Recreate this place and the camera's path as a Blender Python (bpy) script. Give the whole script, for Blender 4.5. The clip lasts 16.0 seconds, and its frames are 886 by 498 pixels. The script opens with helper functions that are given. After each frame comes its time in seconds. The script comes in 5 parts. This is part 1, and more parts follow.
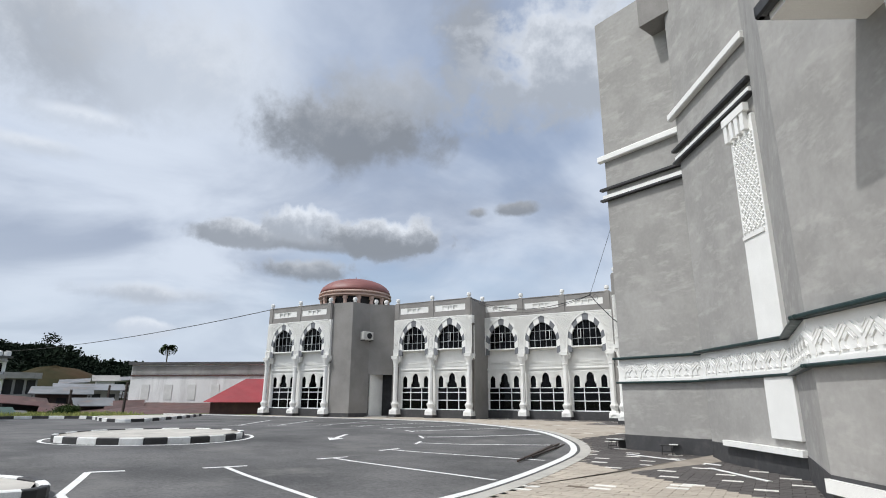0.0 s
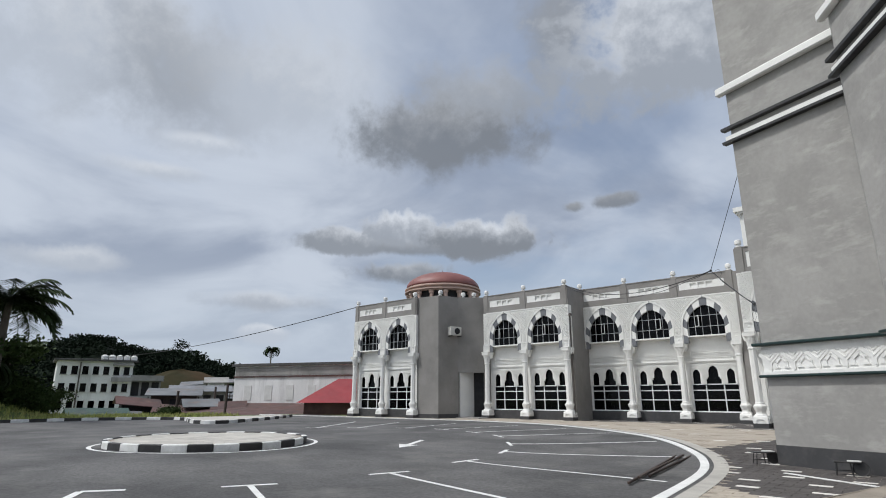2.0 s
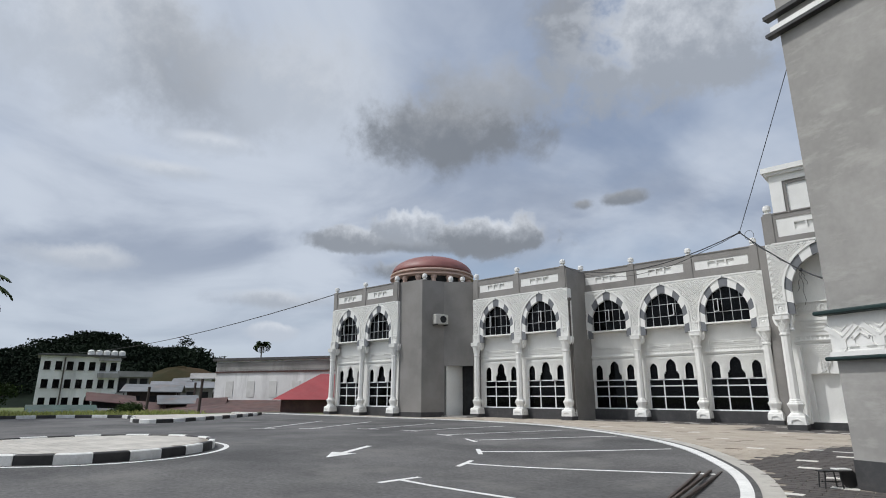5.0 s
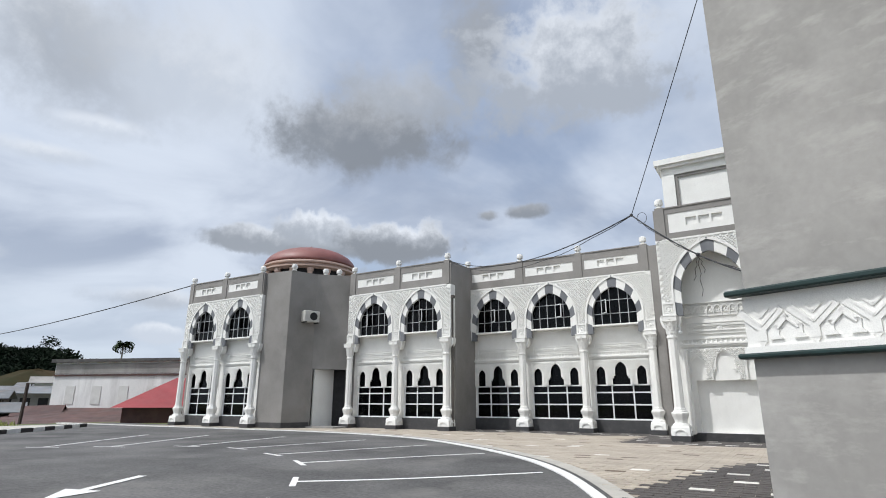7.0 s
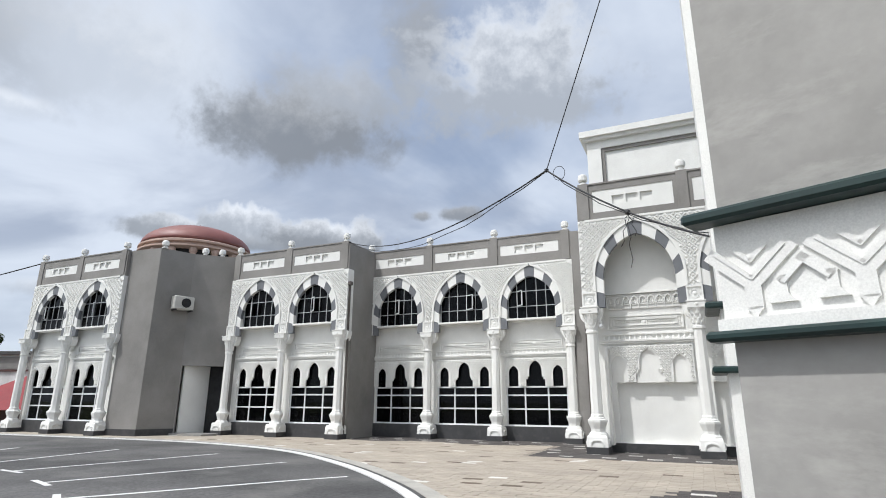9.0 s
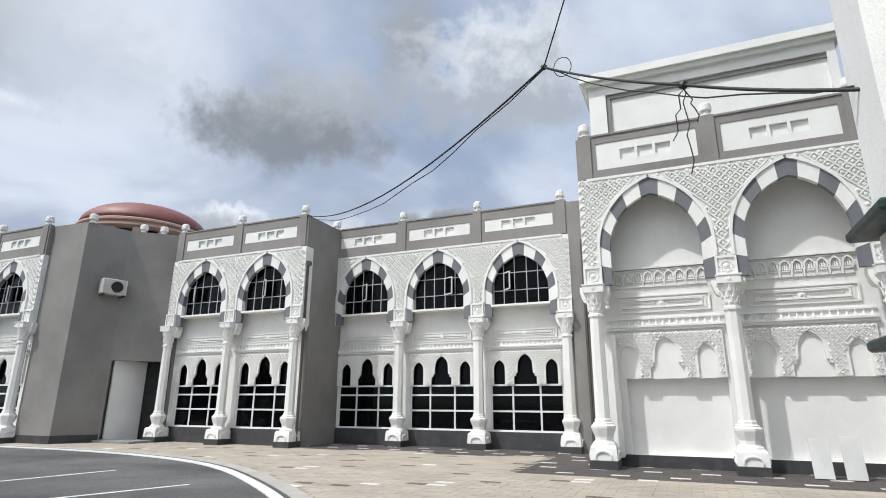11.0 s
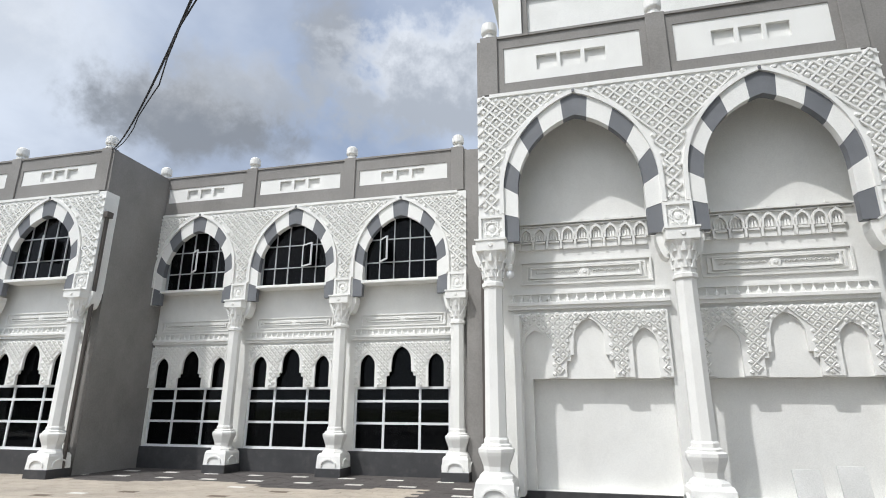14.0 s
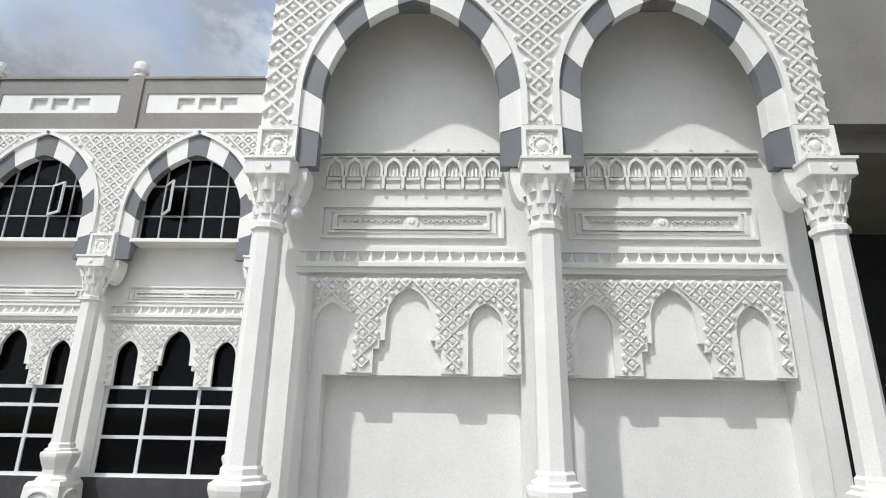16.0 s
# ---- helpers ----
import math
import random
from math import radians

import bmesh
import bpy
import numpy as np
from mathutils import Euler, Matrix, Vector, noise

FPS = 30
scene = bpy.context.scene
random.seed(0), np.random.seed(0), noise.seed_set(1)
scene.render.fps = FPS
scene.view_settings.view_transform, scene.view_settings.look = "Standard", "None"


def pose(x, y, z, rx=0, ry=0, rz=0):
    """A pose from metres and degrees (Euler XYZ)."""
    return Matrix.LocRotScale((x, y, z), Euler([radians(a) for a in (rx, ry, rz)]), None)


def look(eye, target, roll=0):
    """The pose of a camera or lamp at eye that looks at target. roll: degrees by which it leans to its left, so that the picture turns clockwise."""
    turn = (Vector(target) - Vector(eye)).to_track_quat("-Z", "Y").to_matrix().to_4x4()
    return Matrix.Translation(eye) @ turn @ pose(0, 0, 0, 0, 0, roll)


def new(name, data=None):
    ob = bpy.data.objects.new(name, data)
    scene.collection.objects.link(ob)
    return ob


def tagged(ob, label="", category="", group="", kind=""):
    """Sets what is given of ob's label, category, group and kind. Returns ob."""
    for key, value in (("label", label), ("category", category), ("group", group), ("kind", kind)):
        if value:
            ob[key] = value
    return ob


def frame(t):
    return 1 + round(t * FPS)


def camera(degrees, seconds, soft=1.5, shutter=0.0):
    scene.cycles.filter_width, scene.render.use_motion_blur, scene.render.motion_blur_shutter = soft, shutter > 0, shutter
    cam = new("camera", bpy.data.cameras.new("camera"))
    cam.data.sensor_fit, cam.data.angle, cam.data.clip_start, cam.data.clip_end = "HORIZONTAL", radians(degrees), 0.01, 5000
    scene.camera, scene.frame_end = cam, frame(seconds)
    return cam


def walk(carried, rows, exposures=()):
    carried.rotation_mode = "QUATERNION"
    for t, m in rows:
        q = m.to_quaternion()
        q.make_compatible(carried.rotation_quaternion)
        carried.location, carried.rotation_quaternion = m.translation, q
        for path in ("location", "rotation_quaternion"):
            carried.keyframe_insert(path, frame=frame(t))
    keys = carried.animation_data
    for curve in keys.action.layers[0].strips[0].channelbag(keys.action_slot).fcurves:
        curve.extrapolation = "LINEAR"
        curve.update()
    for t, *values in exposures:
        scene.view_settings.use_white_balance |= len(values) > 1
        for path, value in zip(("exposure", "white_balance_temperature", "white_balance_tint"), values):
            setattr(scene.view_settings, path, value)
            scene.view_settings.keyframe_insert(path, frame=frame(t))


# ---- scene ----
cam = camera(76.9, 16.0, soft=1.0)
PATH = [
    (0, (1.322, -3.215, 1.357), (0.346, -1.548, 1.875), 0.3),
    (0.5, (1.011, -2.362, 1.329), (-0.054, -0.75, 1.847), 0.3),
    (1, (0.703, -1.555, 1.327), (-0.436, 0.005, 1.845), 0.2),
    (1.5, (0.366, -0.813, 1.371), (-0.844, 0.694, 1.887), 0.0),
    (2, (0.018, 0.0, 1.378), (-1.239, 1.468, 1.893), 0.0),
    (2.5, (-0.364, 0.77, 1.379), (-1.663, 2.201, 1.894), -0.1),
    (3, (-0.75, 1.505, 1.389), (-2.074, 2.913, 1.906), -0.1),
    (3.2, (-0.884, 1.822, 1.399), (-2.218, 3.22, 1.914), -0.1),
    (5.3, (-1.88, 4.901, 1.264), (-3.135, 6.371, 1.775), 0.0),
    (5.5, (-1.961, 5.266, 1.263), (-3.195, 6.753, 1.777), -0.1),
    (6, (-2.158, 6.31, 1.29), (-3.325, 7.85, 1.806), 0.1),
    (6.5, (-2.468, 7.206, 1.304), (-3.557, 8.801, 1.826), 0.1),
    (7, (-2.739, 8.158, 1.346), (-3.748, 9.804, 1.876), 0.1),
    (7.5, (-2.884, 9.207, 1.349), (-3.819, 10.892, 1.884), 0.3),
    (8, (-2.97, 10.231, 1.42), (-3.843, 11.949, 1.958), 0.4),
    (8.5, (-3.150, 11.099, 1.449), (-3.977, 12.840, 1.985), 0.3),
    (9, (-3.337, 12.053, 1.483), (-4.132, 13.81, 2.014), 0.3),
    (9.2, (-3.433, 12.456, 1.492), (-4.22, 14.217, 2.019), -0.5),
    (11.3, (-4.39, 16.184, 1.489), (-5.148, 17.956, 2.024), 0.3),
    (11.5, (-4.367, 16.529, 1.471), (-5.123, 18.302, 2.002), 0.2),
    (12, (-4.443, 17.511, 1.449), (-5.191, 19.286, 1.984), 0.2),
    (12.5, (-4.575, 18.38, 1.377), (-5.289, 20.166, 1.923), 0.3),
    (13, (-4.752, 19.191, 1.431), (-5.387, 21.007, 1.978), 0.2),
    (13.5, (-4.867, 19.908, 1.495), (-5.434, 21.748, 2.036), 0.3),
    (14, (-4.916, 20.842, 1.602), (-5.38, 22.708, 2.154), 0.3),
    (14.5, (-4.853, 21.726, 1.62), (-5.23, 23.611, 2.175), 0.4),
    (15, (-4.702, 22.642, 1.629), (-4.987, 24.54, 2.191), 0.4),
    (15.5, (-4.499, 23.528, 1.621), (-4.689, 25.436, 2.187), 0.7),
    (16, (-4.185, 24.367, 1.625), (-4.247, 26.278, 2.212), 0.9),
]
EXPOSURES = [(0.0, 0.05, 6280, 10), (1.0, -0.08, 6280, 10), (2.0, -0.22, 6280, 10), (3.0, -0.26, 6280, 10), (5.5, -0.18, 6280, 10), (7.0, 0.08, 6280, 10), (9.0, 0.14, 6280, 10), (16.0, 0.17, 6280, 10)]
walk(cam, [(t, look(eye, target, roll)) for t, eye, target, roll in PATH], EXPOSURES)

# ---- world, sun, exposure ----
SUN_AZ = Vector((-0.60, -0.80, 0)).normalized()
SUN_EL = radians(56)
sun_dir = Vector((SUN_AZ.x * math.cos(SUN_EL), SUN_AZ.y * math.cos(SUN_EL), math.sin(SUN_EL)))
sun = new("sun", bpy.data.lights.new("sun", "SUN"))
sun.data.energy, sun.data.angle, sun.data.color = 2.65, radians(1.2), (1.0, 0.975, 0.94)
sun.matrix_world = look((0, 0, 30), Vector((0, 0, 30)) - sun_dir)

world = bpy.data.worlds.new("world")
scene.world = world
world.use_nodes = True
wt = world.node_tree
wt.nodes.clear()


def wnode(kind, **props):
    n = wt.nodes.new(kind)
    for k, v in props.items():
        if k == "operation":
            n.operation = v
        elif k == "blend_type":
            n.blend_type = v
    return n


def wput(sock, value):
    if isinstance(value, (int, float, tuple)):
        sock.default_value = value
    else:
        wt.links.new(value, sock)


def wmath(op, a, b=0.0, c=0.0):
    n = wnode("ShaderNodeMath", operation=op)
    for s, v in zip(n.inputs, (a, b, c)):
        wput(s, v)
    return n.outputs[0]


def wmap(v, lo, hi, a=0.0, b=1.0):
    n = wnode("ShaderNodeMapRange")
    n.interpolation_type = "SMOOTHSTEP"
    for i, q in enumerate((v, lo, hi, a, b)):
        wput(n.inputs[i], q)
    return n.outputs[0]


def wmix(f, a, b):
    n = wt.nodes.new("ShaderNodeMix")
    n.data_type = "RGBA"
    wput(n.inputs[0], f)
    wput(n.inputs[6], a)
    wput(n.inputs[7], b)
    return n.outputs[2]


def wvec(op, a, b):
    n = wnode("ShaderNodeVectorMath", operation=op)
    wput(n.inputs[0], a)
    wput(n.inputs[1], b)
    return n


def wnoise(vec, scale, detail=5.0, rough=0.55, distort=0.0):
    n = wnode("ShaderNodeTexNoise")
    wput(n.inputs["Vector"], vec)
    n.inputs["Scale"].default_value, n.inputs["Detail"].default_value = scale, detail
    n.inputs["Roughness"].default_value, n.inputs["Distortion"].default_value = rough, distort
    return n.outputs["Fac"]


sky = wnode("ShaderNodeTexSky")
sky.sky_type = "NISHITA"
sky.sun_disc = False
sky.sun_elevation = SUN_EL
sky.sun_rotation = math.atan2(SUN_AZ.x, SUN_AZ.y)
sky.air_density, sky.dust_density = 1.0, 1.5
coord = wnode("ShaderNodeTexCoord").outputs["Generated"]
sep = wnode("ShaderNodeSeparateXYZ")
wput(sep.inputs[0], coord)
zc = wmath("MAXIMUM", sep.outputs[2], 0.03)
high = wmath("ADD", zc, 0.22)
flat = wnode("ShaderNodeCombineXYZ")
wput(flat.inputs[0], wmath("DIVIDE", sep.outputs[0], high))
wput(flat.inputs[1], wmath("DIVIDE", sep.outputs[1], high))
flat = flat.outputs[0]
blue = wvec("SCALE", sky.outputs[0], (0, 0, 0))
blue.inputs["Scale"].default_value = 0.13
cover = wnoise(flat, 0.75, 6.0, 0.52, 0.35)
shade = wnoise(flat, 1.3, 7.0, 0.52, 0.6)
cloud = wmix(wmap(shade, 0.34, 0.66), (0.37, 0.425, 0.53, 1), (0.67, 0.725, 0.81, 1))
total = wmix(wmap(cover, 0.34, 0.56, 0.40, 1.0), blue.outputs[0], cloud)
# pale haze towards the horizon
total = wmix(wmap(sep.outputs[2], 0.0, 0.30, 0.75, 0.0), total, (0.62, 0.69, 0.77, 1))
# mostly unseen glow of thin cloud round the sun, added to lighten shade
fill_glow = wmap(wvec("DOT_PRODUCT", coord, tuple(sun_dir)).outputs["Value"], 0.62, 1.0)
total = wmix(fill_glow, total, (1.75, 1.74, 1.70, 1))
# clouds: direction, half width, half height, dark base, lit top, softness of the edge
puff = wnoise(coord, 8.0, 8.0, 0.58, 0.3)
fine = wnoise(coord, 30.0, 6.0, 0.62)
for c, w, hgt, dark, top, soft in (
    ((-0.845, 0.208, 0.492), 0.12, 0.10, 0.56, 0.70, 0.4),
    ((-0.812, 0.330, 0.470), 0.10, 0.08, 0.40, 0.46, 0.7),
    ((-0.838, 0.376, 0.396), 0.06, 0.016, 0.60, 0.85, 0.5),
    ((-0.880, 0.325, 0.346), 0.07, 0.014, 0.58, 0.80, 0.5),
    ((-0.740, 0.470, 0.480), 0.13, 0.07, 0.56, 0.68, 0.7),
    ((-0.515, 0.701, 0.496), 0.10, 0.050, 0.38, 0.50, 0.5),
    ((-0.596, 0.676, 0.440), 0.14, 0.060, 0.24, 0.46, 0.42),
    ((-0.660, 0.700, 0.258), 0.21, 0.018, 0.29, 0.42, 0.3),
    ((-0.744, 0.615, 0.264), 0.06, 0.024, 0.34, 0.85, 0.22),
    ((-0.674, 0.683, 0.284), 0.08, 0.036, 0.40, 1.0, 0.2),
    ((-0.569, 0.777, 0.272), 0.12, 0.040, 0.27, 0.95, 0.2),
    ((-0.685, 0.696, 0.214), 0.085, 0.022, 0.27, 0.62, 0.3),
    ((-0.425, 0.847, 0.320), 0.024, 0.012, 0.27, 0.42, 0.3),
    ((-0.360, 0.875, 0.324), 0.045, 0.014, 0.26, 0.42, 0.3),
    ((-0.375, 0.735, 0.575), 0.055, 0.075, 0.33, 0.38, 0.5),
    ((-0.245, 0.812, 0.535), 0.19, 0.090, 0.40, 0.86, 0.26),
    ((-0.947, 0.253, 0.199), 0.08, 0.020, 0.55, 0.78, 0.4),
    ((-0.846, 0.523, 0.104), 0.045, 0.016, 0.60, 0.85, 0.3),
    ((-0.800, 0.500, 0.150), 0.10, 0.018, 0.48, 0.80, 0.5),
):
    cv = Vector(c).normalized()
    side = Vector((cv.y, -cv.x, 0)).normalized()
    off = wvec("SUBTRACT", coord, tuple(cv)).outputs[0]
    u = wmath("DIVIDE", wvec("DOT_PRODUCT", off, tuple(side)).outputs["Value"], w)
    up = wvec("DOT_PRODUCT", off, (0.0, 0.0, 1.0)).outputs["Value"]
    v = wmath("DIVIDE", up, hgt)
    # flatter underside
    low = wmath("MULTIPLY", wmath("MINIMUM", v, 0.0), 1.2)
    vv = wmath("ADD", wmath("MAXIMUM", v, 0.0), low)
    r = wmath("SQRT", wmath("ADD", wmath("MULTIPLY", u, u), wmath("MULTIPLY", vv, vv)))
    r = wmath("ADD", r, wmath("MULTIPLY_ADD", puff, 2.1, -1.05))
    r = wmath("ADD", r, wmath("MULTIPLY_ADD", fine, 0.9, -0.45))
    mask = wmap(r, 0.95 + soft, 0.95 - soft)
    lit = wmath("ADD", v, wmath("MULTIPLY_ADD", puff, 2.2, -1.1))
    lit = wmath("ADD", lit, wmath("MULTIPLY_ADD", fine, 2.0, -1.0))
    body = wmix(wmap(lit, -0.3, 1.5), (dark, dark * 1.08, dark * 1.20, 1), (top, top * 1.03, top * 1.07, 1))
    near = wmath("GREATER_THAN", wvec("DOT_PRODUCT", coord, tuple(cv)).outputs["Value"], 0.5)
    total = wmix(wmath("MULTIPLY", wmath("MULTIPLY", mask, near), 0.92), total, body)
bg = wnode("ShaderNodeBackground")
wput(bg.inputs[0], total)
bg.inputs[1].default_value = 1.0
wt.links.new(bg.outputs[0], wnode("ShaderNodeOutputWorld").inputs[0])

# ---- materials ----


def material(name, c1, c2=None, rough=0.7, scale=3.0, fine_scale=60.0, bump=0.1, stain=None, stain_amt=0.0, metal=0.0, island=0.0, obrand=0.0, lo=0.35, hi=0.65, streak=0.0, grain=0.09):
    """A two-scale procedural surface: broad variation from c1 to c2, fine grain, optional stains and vertical streaks."""
    m = bpy.data.materials.new(name)
    m.use_nodes = True
    nt = m.node_tree
    b = nt.nodes["Principled BSDF"]
    b.inputs["Roughness"].default_value, b.inputs["Metallic"].default_value = rough, metal
    tc = nt.nodes.new("ShaderNodeTexCoord")
    geo = nt.nodes.new("ShaderNodeNewGeometry")

    def nz(s, d, r=0.55, vec=None):
        n = nt.nodes.new("ShaderNodeTexNoise")
        n.inputs["Scale"].default_value, n.inputs["Detail"].default_value, n.inputs["Roughness"].default_value = s, d, r
        nt.links.new(vec or geo.outputs["Position"], n.inputs["Vector"])
        return n.outputs["Fac"]

    def mr(v, a, bb, c, d):
        n = nt.nodes.new("ShaderNodeMapRange")
        nt.links.new(v, n.inputs[0])
        for i, q in enumerate((a, bb, c, d)):
            n.inputs[i + 1].default_value = q
        return n.outputs[0]

    def mix(f, a, bb, mode="MIX"):
        n = nt.nodes.new("ShaderNodeMix")
        n.data_type, n.blend_type = "RGBA", mode
        for s, v in zip((n.inputs[0], n.inputs[6], n.inputs[7]), (f, a, bb)):
            if isinstance(v, (tuple, float, int)):
                s.default_value = v
            else:
                nt.links.new(v, s)
        return n.outputs[2]

    c2 = c2 or tuple(x * 0.86 for x in c1)
    col = mix(mr(nz(scale, 5), lo, hi, 0, 1), (*c1, 1), (*c2, 1))
    g = mr(nz(fine_scale, 3), 0.3, 0.7, 1 - grain, 1 + grain)
    gv = nt.nodes.new("ShaderNodeCombineColor")
    for i in range(3):
        nt.links.new(g, gv.inputs[i])
    col = mix(1.0, col, gv.outputs[0], "MULTIPLY")
    if stain:
        vec = geo.outputs["Position"]
        if streak:
            mp = nt.nodes.new("ShaderNodeMapping")
            mp.inputs["Scale"].default_value = (1, 1, streak)
            nt.links.new(vec, mp.inputs["Vector"])
            vec = mp.outputs[0]
        col = mix(mr(nz(scale * 1.7, 8, 0.65, vec), 0.52, 0.72, 0, stain_amt), col, (*stain, 1))
    if island or obrand:
        if island:
            rnd = geo.outputs["Random Per Island"]
        else:
            oi = nt.nodes.new("ShaderNodeObjectInfo")
            rnd = oi.outputs["Random"]
        k = island or obrand
        rv = mr(rnd, 0, 1, 1 - k, 1 + k)
        rc = nt.nodes.new("ShaderNodeCombineColor")
        for i in range(3):
            nt.links.new(rv, rc.inputs[i])
        col = mix(1.0, col, rc.outputs[0], "MULTIPLY")
    nt.links.new(col, b.inputs["Base Color"])
    rr = mr(nz(scale * 2.3, 4), 0.3, 0.7, max(0.02, rough - 0.08), min(1, rough + 0.08))
    nt.links.new(rr, b.inputs["Roughness"])
    if bump:
        bp = nt.nodes.new("ShaderNodeBump")
        bp.inputs["Strength"].default_value = bump
        bp.inputs["Distance"].default_value = 0.02
        nt.links.new(nz(fine_scale * 0.5, 6, 0.65), bp.inputs["Height"])
        nt.links.new(bp.outputs[0], b.inputs["Normal"])
    return m


M = dict(
    white=material("white_paint", (0.80, 0.797, 0.768), (0.745, 0.74, 0.712), 0.6, 1.5, 80, 0.08, (0.55, 0.54, 0.5), 0.12, streak=0.25),
    grey=material("grey_paint", (0.262, 0.25, 0.236), (0.20, 0.19, 0.178), 0.75, 0.55, 30, 0.08, (0.33, 0.315, 0.295), 0.4, streak=0.5),
    grey_wall=material("grey_render", (0.335, 0.326, 0.309), (0.285, 0.277, 0.262), 0.8, 0.8, 9, 0.10, (0.42, 0.408, 0.385), 0.85, streak=2.6, grain=0.05, lo=0.42, hi=0.58),
    slate=material("blue_grey_paint", (0.165, 0.172, 0.185), (0.14, 0.147, 0.16), 0.6, 2, 80, 0.08),
    plinth=material("dark_grey_paint", (0.052, 0.052, 0.054), (0.04, 0.04, 0.042), 0.65, 2, 60, 0.12, (0.16, 0.15, 0.14), 0.25),
    green=material("dark_green_paint", (0.006, 0.028, 0.026), (0.005, 0.02, 0.019), 0.45, 3, 60, 0.05),
    black=material("black_metal", (0.015, 0.015, 0.016), (0.025, 0.024, 0.023), 0.45, 4, 60, 0.1),
    grey_frame=material("grey_aluminium", (0.44, 0.45, 0.46), (0.38, 0.39, 0.40), 0.35, 4, 80, 0.03),
    frame=material("white_aluminium", (0.72, 0.73, 0.74), (0.66, 0.67, 0.68), 0.35, 4, 80, 0.03),
    asphalt=material("asphalt", (0.120, 0.117, 0.115), (0.054, 0.053, 0.053), 0.85, 0.30, 16, 0.7, (0.165, 0.16, 0.15), 0.8, streak=1.0, grain=0.30, lo=0.36, hi=0.64),
    line=material("road_paint", (0.78, 0.78, 0.76), (0.66, 0.66, 0.64), 0.6, 3, 60, 0.2, (0.35, 0.35, 0.34), 0.3),
    kerb_black=material("kerb_black", (0.02, 0.02, 0.021), (0.035, 0.034, 0.033), 0.6, 4, 50, 0.15),
    kerb_white=material("kerb_white", (0.78, 0.78, 0.76), (0.66, 0.66, 0.63), 0.6, 4, 50, 0.15, (0.35, 0.33, 0.3), 0.3),
    pale_concrete=material("pale_concrete", (0.44, 0.42, 0.38), (0.36, 0.345, 0.315), 0.85, 2, 50, 0.25, (0.25, 0.24, 0.22), 0.4),
    bed=material("paving_joint_sand", (0.30, 0.265, 0.22), (0.24, 0.21, 0.175), 0.95, 2, 70, 0.3),
    drain=material("drain_concrete", (0.06, 0.06, 0.06), (0.1, 0.098, 0.095), 0.9, 3, 50, 0.3),
    red_roof=material("red_roof_sheet", (0.30, 0.030, 0.035), (0.24, 0.024, 0.028), 0.45, 0.6, 30, 0.1),
    brown_roof=material("rusty_roof_sheet", (0.10, 0.045, 0.04), (0.06, 0.035, 0.033), 0.7, 0.5, 20, 0.2, (0.16, 0.09, 0.06), 0.5),
    tin_roof=material("grey_roof_sheet", (0.17, 0.178, 0.185), (0.10, 0.104, 0.11), 0.5, 0.4, 20, 0.2, (0.25, 0.14, 0.09), 0.5),
    dome=material("terracotta_dome", (0.235, 0.088, 0.078), (0.19, 0.07, 0.062), 0.5, 0.8, 30, 0.08),
    dome_trim=material("peach_trim", (0.50, 0.36, 0.30), (0.43, 0.31, 0.26), 0.6, 1.5, 40, 0.05),
    dirty_white=material("stained_white_wall", (0.78, 0.78, 0.77), (0.64, 0.64, 0.63), 0.8, 0.3, 20, 0.15, (0.25, 0.24, 0.23), 0.6, streak=0.15),
    concrete=material("weathered_concrete", (0.33, 0.32, 0.305), (0.22, 0.215, 0.205), 0.85, 0.35, 20, 0.2, (0.13, 0.125, 0.12), 0.6, streak=0.2),
    # near-black that puts the shade of unlit rooms and open bays into colour
    dark=material("near_black_and_shade", (0.02, 0.02, 0.022), (0.012, 0.012, 0.013), 0.8, 2, 40, 0),
    grass=material("grass_ground", (0.09, 0.135, 0.03), (0.13, 0.13, 0.05), 0.95, 0.12, 8, 0.6, (0.18, 0.13, 0.085), 0.5),
    hill=material("cleared_hillside", (0.030, 0.032, 0.016), (0.085, 0.045, 0.026), 0.95, 0.03, 0.6, 0.3),
    leaf=material("leaf_green", (0.032, 0.055, 0.018), (0.05, 0.075, 0.025), 0.6, 2, 30, 0, island=0.35),
    frond=material("palm_frond", (0.028, 0.045, 0.018), (0.04, 0.06, 0.022), 0.55, 2, 30, 0, island=0.3),
    forest=material("far_forest", (0.008, 0.014, 0.009), (0.013, 0.021, 0.012), 0.9, 0.05, 1.2, 0.4, island=0.3),
    trunk=material("palm_trunk", (0.14, 0.12, 0.1), (0.1, 0.085, 0.07), 0.9, 3, 30, 0.4),
    wood=material("weathered_timber", (0.06, 0.042, 0.034), (0.04, 0.03, 0.026), 0.8, 4, 50, 0.3, obrand=0.3),
    board=material("primed_board", (0.62, 0.62, 0.60), (0.54, 0.54, 0.52), 0.7, 1.5, 60, 0.08),
    ac=material("ac_plastic", (0.55, 0.54, 0.50), (0.46, 0.45, 0.42), 0.5, 3, 60, 0.05),
    cable=material("cable_rubber", (0.012, 0.012, 0.014), (0.02, 0.02, 0.022), 0.6, 4, 60, 0),
    brown_pipe=material("brown_pipe", (0.09, 0.075, 0.065), (0.07, 0.06, 0.052), 0.55, 3, 50, 0.1),
    paver_light=material("pale_grey_blocks", (0.50, 0.475, 0.43), (0.40, 0.38, 0.345), 0.88, 0.9, 90, 0.2, (0.29, 0.27, 0.24), 0.35, island=0.1),
)
glass = bpy.data.materials.new("dark_window_glass")
glass.use_nodes = True
gb = glass.node_tree.nodes["Principled BSDF"]
gb.inputs["Base Color"].default_value = (0.012, 0.013, 0.015, 1)
